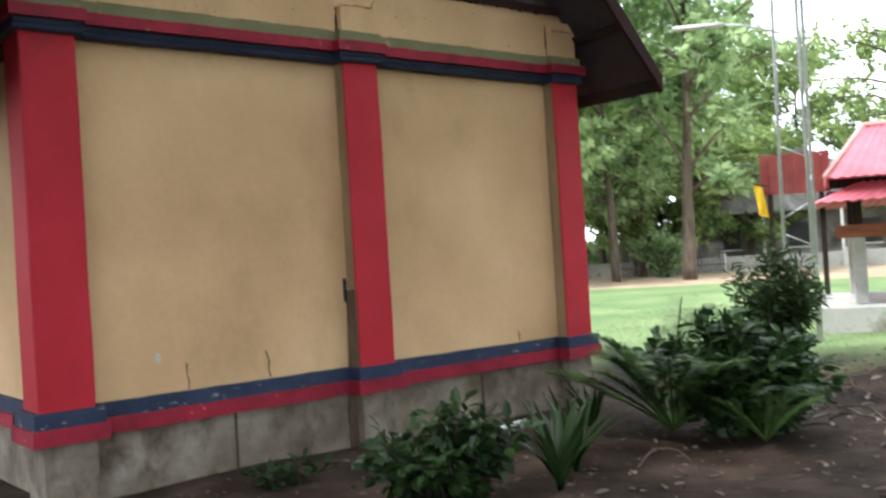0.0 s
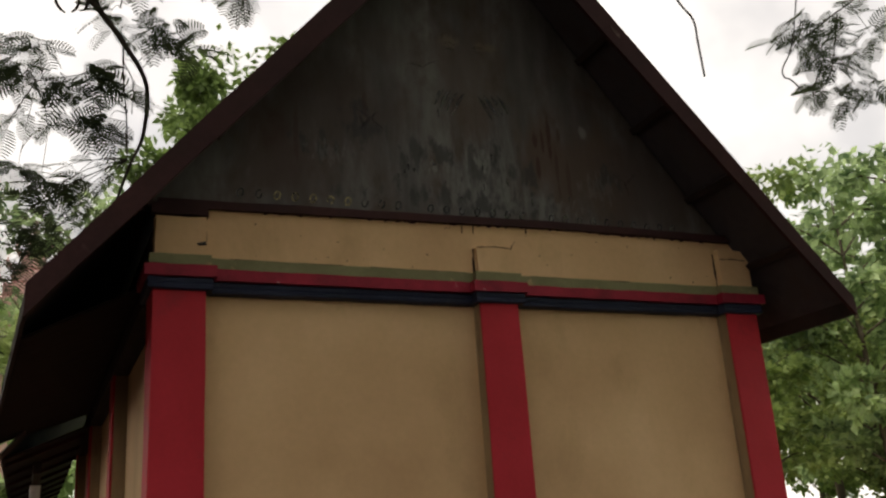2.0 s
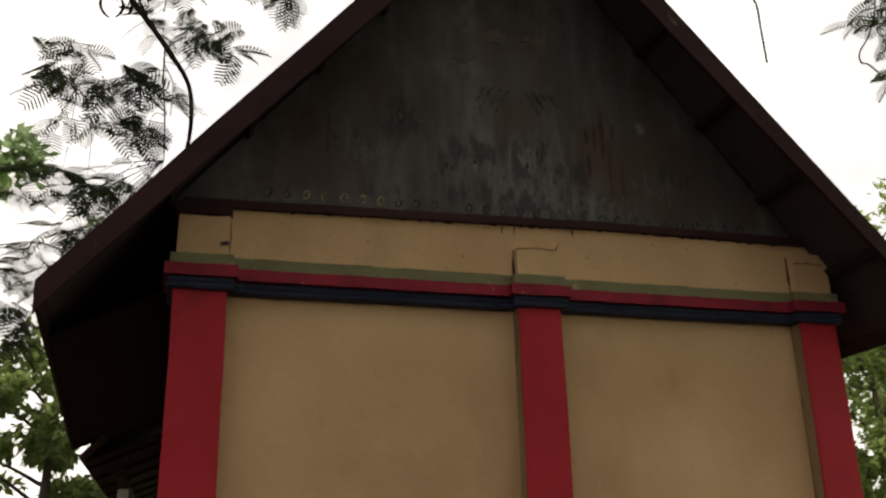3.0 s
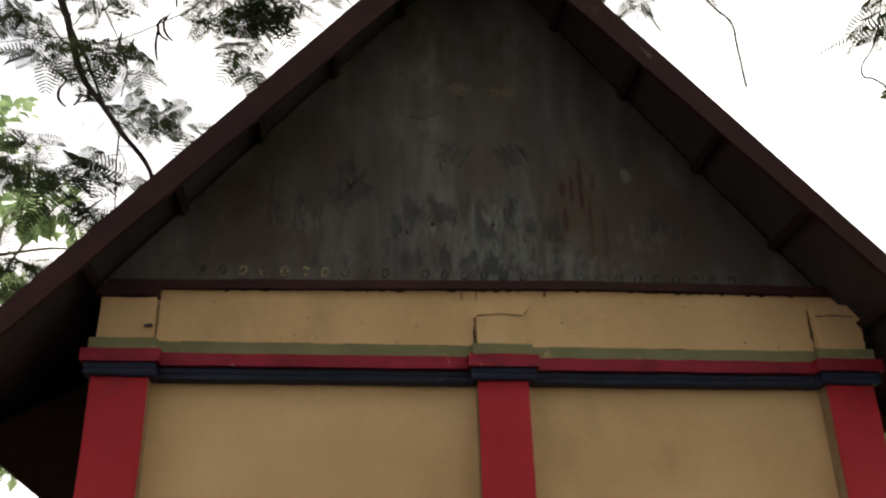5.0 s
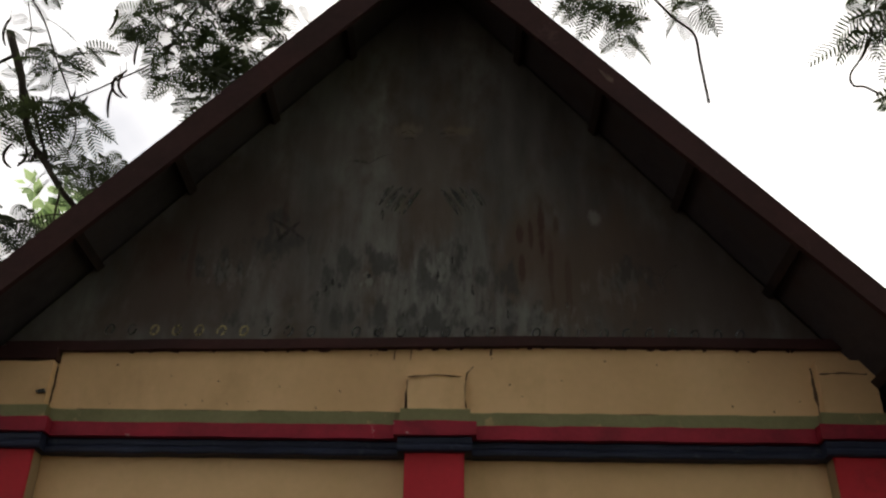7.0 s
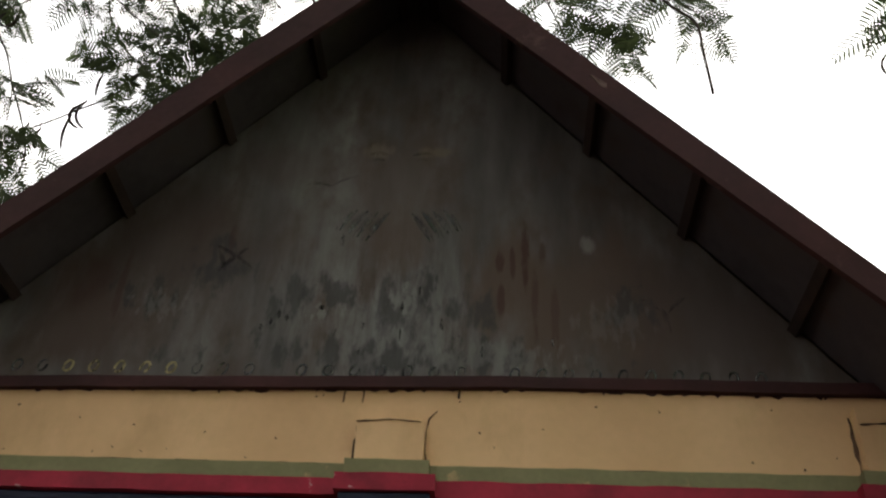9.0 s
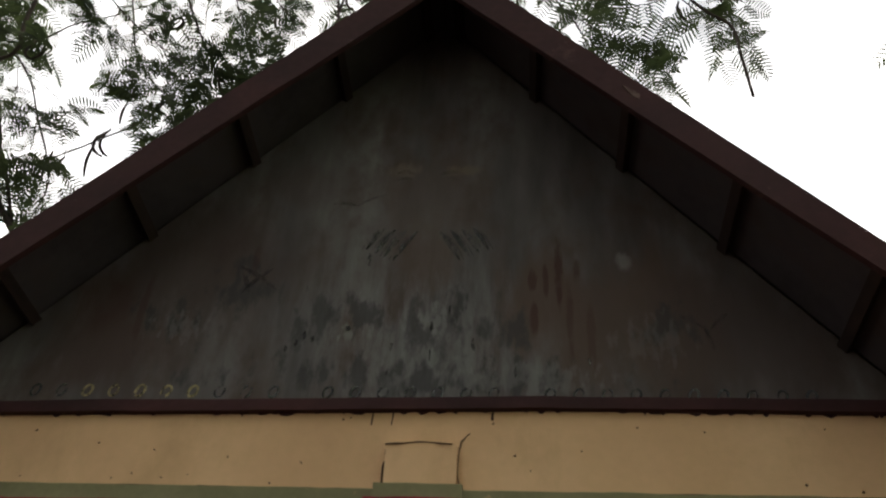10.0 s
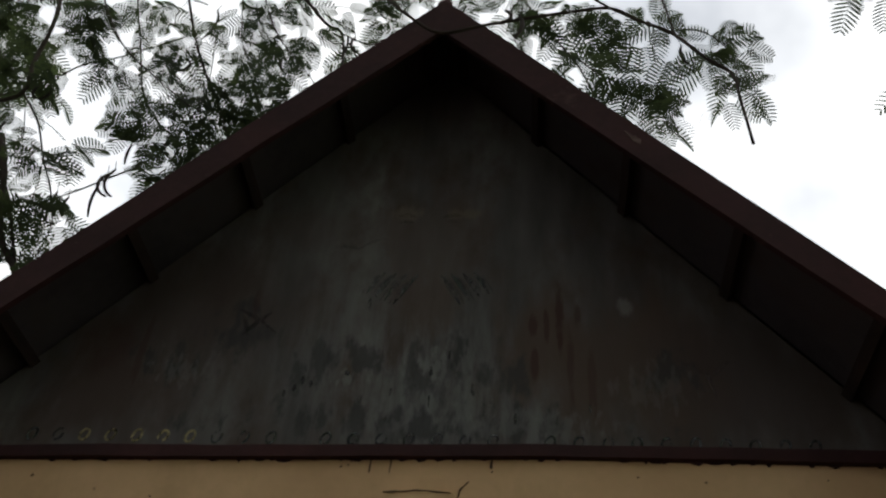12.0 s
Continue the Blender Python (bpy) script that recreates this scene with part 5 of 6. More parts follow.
# far out over the bare sky
TUFTS += [
    (4.79, -1, 5.03, 6), (4.97, -1, 4.86, 6), (5, -1, 4.52, 6), (4.99, -1, 5.08, 5), (5.24, -1, 4.87, 6), (5.37, -1, 5.19, 7), (4.86, -1.1, 5.14, 4), (5.16, -1.1, 5.11, 5), (5.45, -1, 4.99, 6),
    (5.05, -0.9, 4.62, 5), (5.33, -1, 4.56, 6), (5.83, -1, 5.22, 7), (5.69, -1, 4.71, 7), (5.55, -1, 5.4, 6), (5.3, 0.35, 7.55, 4), (5.5, 0.35, 7.5, 3),
]
SEEN_LINES = []
for pts, r0, r1 in SEEN_BOUGHS:
    line = spline(pts, 5)
    n = len(line)
    SEEN_LINES.append(line)
    BOUGHS.append((line, [r0 + (r1 - r0) * i / (n - 1) for i in range(n)]))
    # a few single leaves straight from the twig
    for k in range(2, n - 1, 5):
        if r0 < 0.016 and pts[0][1] > -0.5:
            whorl(line[k] + Vector((0, 0, -0.01)), Vector(RNG.normal(size=3)), 1, 0.2)
for x, y, z, count in TUFTS:
    c = Vector((x, y, z))
    near = min((q for line in SEEN_LINES for q in line), key=lambda q: (q - c).length)
    gap = c - near
    c = c + Vector((0, RNG.normal() * 0.10, 0))
    bend = near.lerp(c, 0.5) + Vector((RNG.normal() * 0.04, RNG.normal() * 0.04, 0.05 + 0.06 * gap.length))
    shoot = spline([near, bend, c], 4)
    BOUGHS.append((shoot, [0.0042 - 0.0022 * i / (len(shoot) - 1) for i in range(len(shoot))]))
    size = 0.245 if y > -0.5 else 0.22
    whorl(c, gap, count, size)
    whorl(c + Vector(RNG.normal(size=3) * 0.05), -gap, max(1, count - 2), size * 0.9)
    if gap.length > 0.10:
        whorl(shoot[len(shoot) // 2], gap, max(1, count // 2 - 1), size * 0.85)
# the unseen crown above and behind, added dense to shade gable and ground
CROWN_RNG = random.Random(5)
for _ in range(165):
    x, y = CROWN_RNG.uniform(-7.5, 7.0), CROWN_RNG.uniform(-14.0, -0.9)
    z = 8.6 + 1.7 * CROWN_RNG.random() - 0.02 * abs(y + 7)
    a = CROWN_RNG.uniform(0, 6.28)
    bough([(x, y, z), (x + 0.7 * math.cos(a), y + 0.7 * math.sin(a), z + 0.25), (x + 1.5 * math.cos(a), y + 1.5 * math.sin(a), z + 0.1)], 0.02, 0.006, 24, 0.42, 0, 0.5)

# more unseen boughs, set high to keep sun off the left side wall
for _ in range(60):
    x, y = CROWN_RNG.uniform(-8.4, -5.0), CROWN_RNG.uniform(-0.6, 4.6)
    z = 11.2 + 1.2 * CROWN_RNG.random()
    a = CROWN_RNG.uniform(0, 6.28)
    bough([(x, y, z), (x + 0.7 * math.cos(a), y + 0.7 * math.sin(a), z + 0.25), (x + 1.5 * math.cos(a), y + 1.5 * math.sin(a), z + 0.1)], 0.02, 0.006, 24, 0.42, 0, 0.5)

# unseen boughs added over the chapel to shade the near lawn
for _ in range(30):
    x, y = CROWN_RNG.uniform(-0.5, 5.5), CROWN_RNG.uniform(-2.6, 0.8)
    z = 11.8 + 1.2 * CROWN_RNG.random()
    a = CROWN_RNG.uniform(0, 6.28)
    bough([(x, y, z), (x + 0.7 * math.cos(a), y + 0.7 * math.sin(a), z + 0.25), (x + 1.5 * math.cos(a), y + 1.5 * math.sin(a), z + 0.1)], 0.02, 0.006, 24, 0.42, 0, 0.5)

tubes("trunk", [BOUGHS[0]], M_BARK, flame_tree, sides=12).matrix_basis = Matrix.Translation(-FT)
tagged(tubes("branchwork", BOUGHS[1:], M_TWIG, flame_tree, "thin dark boughs and twigs", 5), kind="stuff").matrix_basis = Matrix.Translation(-FT)
fp = np.array([f[0] for f in FEATHERS])
fd = np.array([f[1] for f in FEATHERS])
fu = np.array([f[2] for f in FEATHERS])
fs = np.array([f[3] for f in FEATHERS])
v, f = stamp(FEATHER_V, FEATHER_F, fp, fd, fu, fs)
tagged(raw("feather_leaves", v, f, L_FEATHER, flame_tree, "fine twice-divided green leaves of the added unseen crown"), kind="stuff").matrix_basis = Matrix.Translation(-FT)
v, f = stamp(FERN_V, FERN_F, *(np.array([q[k] for q in NEAR]) for k in range(4)))
tagged(raw("low_feather_leaves", v, f, L_FEATHER, flame_tree, "drooping twice-divided green leaves on thin shoots"), kind="stuff").matrix_basis = Matrix.Translation(-FT)


def pod(x, y, z, length, side, curl):
    """A long narrow hanging pod, bent like a sickle; side 1 or -1 tells which way it bends."""
    pts, rr = [], []
    px, pz, steps = 0.0, 0.0, 12
    for i in range(steps + 1):
        t = i / steps
        a = curl * (t - 0.35) * 1.9
        pts.append((x + side * px, y + 0.15 * px, z + pz))
        px += math.sin(a) * length / steps
        pz -= math.cos(a) * length / steps
        rr.append(0.0035 + 0.0095 * math.sin(math.pi * min(1, 0.10 + 0.86 * t)) ** 0.55)
    stalk = [(x - side * 0.02, y, z + 0.09), (x - side * 0.005, y, z + 0.02)]
    ob = tubes("pod", [(stalk + pts, [0.003, 0.003] + rr)], M_POD, flame_tree, "dark brown sickle-shaped pod", 6)
    ob.matrix_basis = Matrix.Translation(-FT)


for x, y, z, length, side, curl in (
        (-1.27, 0.63, 6.09, 0.26, -1, 0.3), (-1.09, 0.63, 6.09, 0.2, -1, 0.8), (-0.30, 0.63, 5.92, 0.28, 1, 0.2), (-0.2, 0.63, 5.87, 0.2, 1, 0.5), (-0.02, 0.63, 6.0, 0.32, 1, 0.25),
        (0.01, 0.63, 6.1, 0.27, 1, 1.1), (0.05, 0.63, 6.14, 0.30, 1, 0.9), (-0.66, 0.63, 5.43, 0.24, 1, 1.0), (-0.55, 0.63, 5.40, 0.18, -1, 0.8), (-0.48, 0.63, 5.38, 0.12, -1, 0.7),
        (0.09, 0.63, 6.40, 0.2, 1, 0.2), (-0.15, 0.63, 6.79, 0.24, -1, 0.4), (-0.85, 0.63, 7.12, 0.22, 1, 1.3)):
    pod(x, y, z, length, side, curl)
for x, y, z, length, side, curl in (
        (-0.78, 0.63, 7.12, 0.22, -1, 1.3), (0.25, 0.63, 7.42, 0.2, -1, 1.4), (0.87, 0.63, 7.24, 0.3, 1, 0.5), (0.34, 0.63, 8.1, 0.42, -1, 0.6), (0.36, 0.63, 6.42, 0.17, 1, 1.5), (-0.98, 0.63, 6.68, 0.3, 1, 0.5),
        (1.62, 0.3, 7.2, 0.26, -1, 0.3), (1.68, 0.3, 7.2, 0.2, 1, 0.8), (2.84, -0.95, 5.60, 0.15, -1, 1.4), (2.91, -0.95, 5.55, 0.19, -1, 0.6), (4.02, 0.3, 7.0, 0.22, 1, 0.6), (1.05, 0.6, 7.4, 0.2, 1, 0.5)):
    pod(x, y, z, length, side, curl)


# ---- broad-leaved trees ----
def broad_tree(name, label, at, height, spread, seed, mat, leaf=0.24, count=9000, base=0.30, bark=M_BARK, trunk_r=0.16, gaps=0.0, group=""):
    rng = np.random.default_rng(seed)
    r = random.Random(seed)
    t = thing(name, label, "tree", group, at)
    lean = r.uniform(-0.4, 0.4), r.uniform(-0.4, 0.4)
    trunk = spline([(0, 0, -0.1), (lean[0] * 0.2, lean[1] * 0.2, height * 0.2), (lean[0] * 0.7, lean[1] * 0.7, height * 0.5), (lean[0], lean[1], height * 0.85)], 5)
    n = len(trunk)
    tubes("trunk", [(trunk, [trunk_r * (1.25 - 1.1 * i / n) for i in range(n)])], bark, t, sides=9)
    limbs, clumps = [], []
    for i in range(20):
        k = int(n * (base + 0.1 + (0.85 - base) * i / 20))
        k = min(n - 1, k)
        p = trunk[k]
        hgt = p.z / height
        a = 2.4 * i + r.uniform(-0.5, 0.5)
        reach = spread * (0.55 + 0.5 * math.sin(math.pi * min(1, max(0.1, (hgt - base * 0.7) / (1.05 - base * 0.7))))) * r.uniform(0.7, 1.1)
        tip = p + Vector((math.cos(a) * reach, math.sin(a) * reach, height * r.uniform(0.03, 0.16)))
        line = spline([p, p.lerp(tip, 0.5) + Vector((0, 0, 0.03 * height)), tip], 4)
        limbs.append((line, [trunk_r * 0.34 * (1 - 0.8 * j / (len(line) - 1)) for j in range(len(line))]))
        for q in (0.45, 0.75, 1.0):
            c = line[int(q * (len(line) - 1))]
            clumps.append((np.array(c) + rng.normal(size=3) * 0.25, spread * r.uniform(0.12, 0.25)))
    clumps.append((np.array((lean[0], lean[1], height * 0.93)), spread * 0.36))
    tagged(tubes("branchwork", limbs, bark, t, sides=5), kind="stuff")
    per = max(10, count // len(clumps))
    P, D, U = [], [], []
    for c, rad in clumps:
        if r.random() < gaps:
            continue
        # leaf sprays: leaves gather on the shell of each clump, in small twigs
        twigs = unit(rng.normal(size=(per // 9 + 1, 3))) * rad * (0.55 + 0.5 * rng.random((per // 9 + 1, 1)))
        twigs[:, 2] *= 0.72
        for tw in twigs:
            m = 9
            off = rng.normal(size=(m, 3)) * rad * 0.17
            P.append(c + tw + off)
            D.append(unit(tw + rng.normal(size=(m, 3)) * rad * 0.7 + np.array((0, 0, -0.15 * rad))))
            up = rng.normal(size=(m, 3)) * 0.5
            up[:, 2] += 1
            U.append(up)
    P, D, U = np.concatenate(P), np.concatenate(D), np.concatenate(U)
    v, f = stamp(CARD_V, CARD_F, P, D, U, leaf * (0.7 + 0.6 * rng.random(len(P))))
    tagged(raw("crown", v, f, mat, t, "dense broken green crown"), kind="stuff")
    return t


near_row = broad_tree("shade_tree", "tall leafy shade tree with a thin brown trunk", (27.0, 18.6, 0), 15.0, 3.7, 21, L_BROAD, 0.40, 9500, 0.24, gaps=0.42, group="row of shade trees")
second = broad_tree("shade_tree", "tall leafy shade tree with a stout grey trunk", (27.4, 15.4, 0), 16.0, 3.9, 22, L_BROAD, 0.40, 9500, 0.26, gaps=0.42, trunk_r=0.22, group="row of shade trees")
third = broad_tree("shade_tree", "light green broad-crowned shade tree beyond the lawn", (33.5, 25.0, 0), 13.5, 4.3, 23, L_YELLOWGREEN, 0.30, 14000, 0.2, gaps=0.1, group="row of shade trees")
broad_tree("tree", "dark green round-topped tree behind the chapel", (4.6, 20.5, 0), 16.6, 3.5, 31, L_DEEP, 0.28, 18000, 0.3)
small_tree = broad_tree("tree", "small light green tree beside the back porch", (-2.6, 16.2, 0), 7.2, 2.5, 33, L_YELLOWGREEN, 0.26, 8000, 0.2)
thin = broad_tree("thin_tree", "half-bare tree with open branches against the sky", (25.5, 6.0, 0), 8.2, 2.8, 41, L_YELLOWGREEN, 0.22, 2600, 0.3, gaps=0.45)
copies = random.Random(3)
for x, y in ((31.6, 21.3), (33.9, 20.0), (37.0, 19.0)):
    tagged(copy_thing(small_tree, pose(x, y, 0, 0, 0, 47 * x)), "low light green tree beyond the lawn wall")
# copies close behind the camera are unseen, added to block low skylight
for src, x, y in ((near_row, 31.0, 20.5), (thin, 41.0, 13.5), (thin, 46.0, 19.0), (second, 36.0, 30.0), (third, 26.0, 28.0), (near_row, 20.0, 30.0),
                                     (second, 14.0, 33.0), (near_row, -7.5, 17.5), (second, -13.0, 13.0), (third, -16.0, 4.0), (second, -15.0, -8.0),
                                     (near_row, 44.0, 1.0), (third, 46.0, -8.0), (third, 20.0, -22.0), (second, 8.0, -24.0), (near_row, -5.0, -24.0), (third, 30.0, -16.0), (third, 10.0, 27.0), (near_row, 1.0, 28.0), (second, -9.0, -13.5), (near_row, -4.0, -17.5), (third, 3.5, -17.0), (second, 9.5, -14.0), (near_row, 14.5, -10.0), (third, -13.0, -3.0), (third, 50.0, 37.0), (third, 43.0, 25.5), (third, 23.0, 20.8), (third, 17.5, 24.0), (third, 41.0, 30.0), (third, 38.5, 34.0), (third, 45.0, 21.0), (third, 52.0, 31.0), (second, 47.0, 42.0)):
    copy_thing(src, pose(x, y, 0, 0, 0, copies.uniform(0, 360)))


# ---- bushes and low plants ----
def bush(label, at, size, stems, count, leaf, seed, mat=None, name="bush", long=1.0):
    rng = np.random.default_rng(seed)
    t = thing(name, label, "bush", at=at)
    lines, P, D, U = [], [], [], []
    for i in range(stems):
        a = rng.random() * 6.283
        rad = math.sqrt(rng.random())
        tip = Vector((math.cos(a) * rad * size[0], math.sin(a) * rad * size[1], size[2] * (0.55 + 0.45 * rng.random()) * (1 - 0.35 * rad)))
        line = spline([(tip.x * 0.15, tip.y * 0.15, -0.05), (tip.x * 0.5, tip.y * 0.5, tip.z * 0.55), tip], 4)
        lines.append((line, [0.012 * (1 - 0.7 * j / (len(line) - 1)) for j in range(len(line))]))
        m = count // stems
        for _ in range(m):
            q = 0.12 + 0.88 * rng.random() ** 0.7
            k = min(len(line) - 2, int(q * (len(line) - 1)))
            p = np.array(line[k].lerp(line[k + 1], rng.random()))
            d = rng.normal(size=3)
            d[2] = d[2] * 0.5 + 0.15
            d /= np.linalg.norm(d)
            P.append(p + d * 0.05)
            D.append(d)
            u = rng.normal(size=3) * 0.5
            u[2] += 1
            U.append(u)
    tagged(tubes("branchwork", lines, M_TWIG, t, sides=5), kind="stuff")
    v, f = stamp(LEAF_V * np.array((1, long, 1)), LEAF_F, np.array(P), np.array(D), np.array(U), leaf * (0.6 + 0.7 * rng.random(len(P))))
    tagged(raw("leaves", v, f, mat or L_BUSH, t, "dense dark green leaves"), kind="stuff")
    return t


bush("low dark green broad-leaved bush before the chapel wall", (1.62, -1.90, 0), (0.52, 0.42, 0.72), 34, 1500, 0.10, 51)
bush("large dark green leafy bush at the chapel's corner", (4.40, -1.78, 0), (0.54, 0.58, 0.95), 70, 4200, 0.115, 52)
bush("dark green bush on bare earth", (4.62, -2.00, 0), (0.42, 0.42, 0.80), 42, 2200, 0.115, 53)
bush("drooping narrow-leaved bamboo clump beside the mast", (7.75, -0.15, 0), (0.5, 0.5, 1.55), 50, 2600, 0.15, 54, L_BAMBOO, "bamboo", 0.42)
bush("small weedy plant at the foot of the wall", (1.35, -0.55, 0), (0.28, 0.2, 0.16), 14, 260, 0.06, 55)
bush("small weedy plant at the foot of the wall", (-0.6, -0.9, 0), (0.25, 0.25, 0.14), 12, 220, 0.06, 56)
bush("green bush by the porch", (-2.2, 13.4, 0), (1.1, 1.0, 1.7), 40, 2600, 0.16, 57)
shrub = bush("green shrub under the far trees", (30.2, 18.6, 0), (1.6, 1.4, 2.4), 40, 3000, 0.24, 58, L_BROAD)
for i in range(16):
    copy_thing(shrub, pose(50 - 0.55 * i + 1.5 * math.sin(i * 2.3), 8 + 2.3 * i, 0, 0, 0, 77 * i))
for x, y in ((44.0, 36.5), (44.4, 34.2), (44.8, 32.2), (45.0, 30.4), (45.3, 28.6), (43.4, 38.5), (34.5, 27.5), (28.5, 27.0), (-4.2, 17.5), (0.8, 22.0), (12.0, 30.0)):
    copy_thing(shrub, pose(x, y, 0, 0, 0, 31 * x))


def fan_palm(label, at, fronds, length, seed, rise=0.9, pairs=22, width=0.26, name="palm"):
    """A clump of arching fronds, each a midrib with long narrow leaflets."""
    rng = np.random.default_rng(seed)
    t = thing(name, label, "palm", at=at)
    for i in range(fronds):
        a = 2.4 * i + rng.random() * 0.8
        tilt = rise * (0.45 + 0.75 * rng.random())
        L = length * (0.7 + 0.45 * rng.random())
        pts = []
        for k in range(9):
            q = k / 8
            rr = L * (math.sin(q * 1.1) * (1.25 - 0.45 * tilt))
            pts.append((math.cos(a) * rr * 0.8, math.sin(a) * rr * 0.8, L * tilt * (q - 0.45 * q * q)))
        line = spline(pts, 4)
        n = len(line)
        v, f = tube_data(line, [0.011 * (1 - 0.75 * k / (n - 1)) + 0.002 for k in range(n)], 5)
        P, D, U = [], [], []
        for k in range(pairs):
            q = 0.22 + 0.77 * k / (pairs - 1)
            j = min(n - 2, int(q * (n - 1)))
            p = line[j].lerp(line[j + 1], q * (n - 1) - j)
            d = (line[j + 1] - line[j]).normalized()
            s = d.cross(Vector((0, 0, 1))).normalized()
            for sd in (1, -1):
                P.append(p)
                D.append(d * 0.7 + s * sd + Vector((0, 0, 0.05 - 0.25 * rng.random())))
                U.append(Vector((0, 0, 1)) + s * sd * -0.3)
        size = np.array([width * math.sin(math.pi * (0.2 + 0.72 * (k // 2) / pairs)) + 0.04 for k in range(2 * pairs)])
        v2, f2 = stamp(BLADE_V * np.array((1, 0.055, 1)), BLADE_F, np.array(P), np.array(D), np.array(U), size)
        o = len(v)
        raw("frond", [tuple(q) for q in v] + [tuple(q) for q in v2], f + [tuple(x + o for x in q) for q in f2], L_PALM, t)
    return t


fan_palm("young palm with arching feather fronds by the chapel corner", (4.16, -1.45, 0), 22, 1.3, 61, 1.15, 40, 0.29)
fan_palm("spreading palm fronds in front of the bushes", (4.2, -2.2, 0), 9, 0.75, 62, 0.8)


def strap_plant(label, at, blades, length, seed):
    rng = np.random.default_rng(seed)
    t = thing("strap_leaved_plant", label, "plant", at=at)
    for i in range(blades):
        a = 2.4 * i
        lean = 0.15 + 0.55 * rng.random()
        L = length * (0.7 + 0.4 * rng.random())
        verts, faces = [], []
        for k in range(7):
            q = k / 6
            r = L * lean * q * (0.5 + 0.8 * q)
            c = Vector((math.cos(a) * r, math.sin(a) * r, L * (q - 0.25 * lean * q * q)))
            s = Vector((-math.sin(a), math.cos(a), 0)) * (0.028 * math.sin(math.pi * (0.25 + 0.75 * q)) + 0.002)
            verts += [c + s, c - s + Vector((0, 0, 0)), c + Vector((math.cos(a), math.sin(a), 0)) * -0.008]
        for k in range(6):
            o = 3 * k
            faces += [(o, o + 2, o + 5, o + 3), (o + 2, o + 1, o + 4, o + 5)]
        raw("blade", verts, faces, L_BUSH, t)


strap_plant("strap-leaved green plant beside the low bush", (2.35, -2.0, 0), 18, 0.58, 71)
strap_plant("strap-leaved green plant beside the low bush", (2.75, -1.75, 0), 13, 0.58, 72)
strap_plant("strap-leaved green plant by the corner", (3.75, -1.0, 0), 10, 0.5, 73)

# litter and grass
rng_l = np.random.default_rng(81)
n_l = 3200
lx = rng_l.uniform(-4, 9.5, n_l)
ly = rng_l.uniform(-6.5, 0.0, n_l)
keep = ~((lx > -0.1) & (lx < 5.0) & (ly > -0.1))
lx, ly = lx[keep], ly[keep]
lz = np.array([0.05 * noise.noise((x * 0.35, y * 0.35, 0.0)) + 0.025 * noise.noise((x * 1.1, y * 1.1, 4.0)) + 0.012 for x, y in zip(lx, ly)])
up = rng_l.normal(size=(len(lx), 3)) * 0.3
up[:, 2] += 1
dd = rng_l.normal(size=(len(lx), 3))
dd[:, 2] *= 0.15
v, f = stamp(LEAF_V, LEAF_F, np.stack([lx, ly, lz], 1), dd, up, 0.03 + 0.07 * rng_l.random(len(lx)) ** 2)
tagged(raw("leaf_litter", v, f, M_LITTER), "scattered dry brown leaves on the bare earth", "leaf litter", kind="stuff")
n_g = 26000
gx, gy = rng_l.uniform(5.5, 15, n_g), rng_l.uniform(-4, 8, n_g)
mask = np.array([0.87 * x + 0.48 * y + 2.2 * noise.noise((x * 0.9, y * 0.9, 2.0)) for x, y in zip(gx, gy)]) > 6.4 + rng_l.random(n_g) * 3.0
gx, gy = gx[mask], gy[mask]
gz = np.array([0.05 * noise.noise((x * 0.35, y * 0.35, 0.0)) + 0.025 * noise.noise((x * 1.1, y * 1.1, 4.0)) - 0.005 for x, y in zip(gx, gy)])
dd = rng_l.normal(size=(len(gx), 3)) * 0.5
dd[:, 2] = 1
v, f = stamp(BLADE_V * np.array((1, 0.12, 1)), BLADE_F, np.stack([gx, gy, gz], 1), dd, rng_l.normal(size=(len(gx), 3)), 0.02 + 0.035 * rng_l.random(len(gx)))
tagged(raw("lawn_grass", v, f, L_GRASS), "short green lawn grass", "grass", kind="stuff")

pipe = tubes("plastic_pipe", [([(3.10, -0.42, 0.24), (3.35, -0.40, 0.255), (3.62, -0.38, 0.27)], [0.02, 0.02, 0.02])], M_PVC, sides=10)
tagged(pipe, "short white plastic pipe lying at the wall's foot", "pipe")
pipe.location = (0, 0, -0.22)
twig = tubes("fallen_twig", [(spline([(3.0, -2.05, 0.02), (3.12, -2.08, 0.11), (3.25, -2.15, 0.10), (3.34, -2.2, 0.02)], 5), [0.004] * 16)], M_LITTER, sides=5)
tagged(twig, "pale dry arching twig on the earth", "twig")


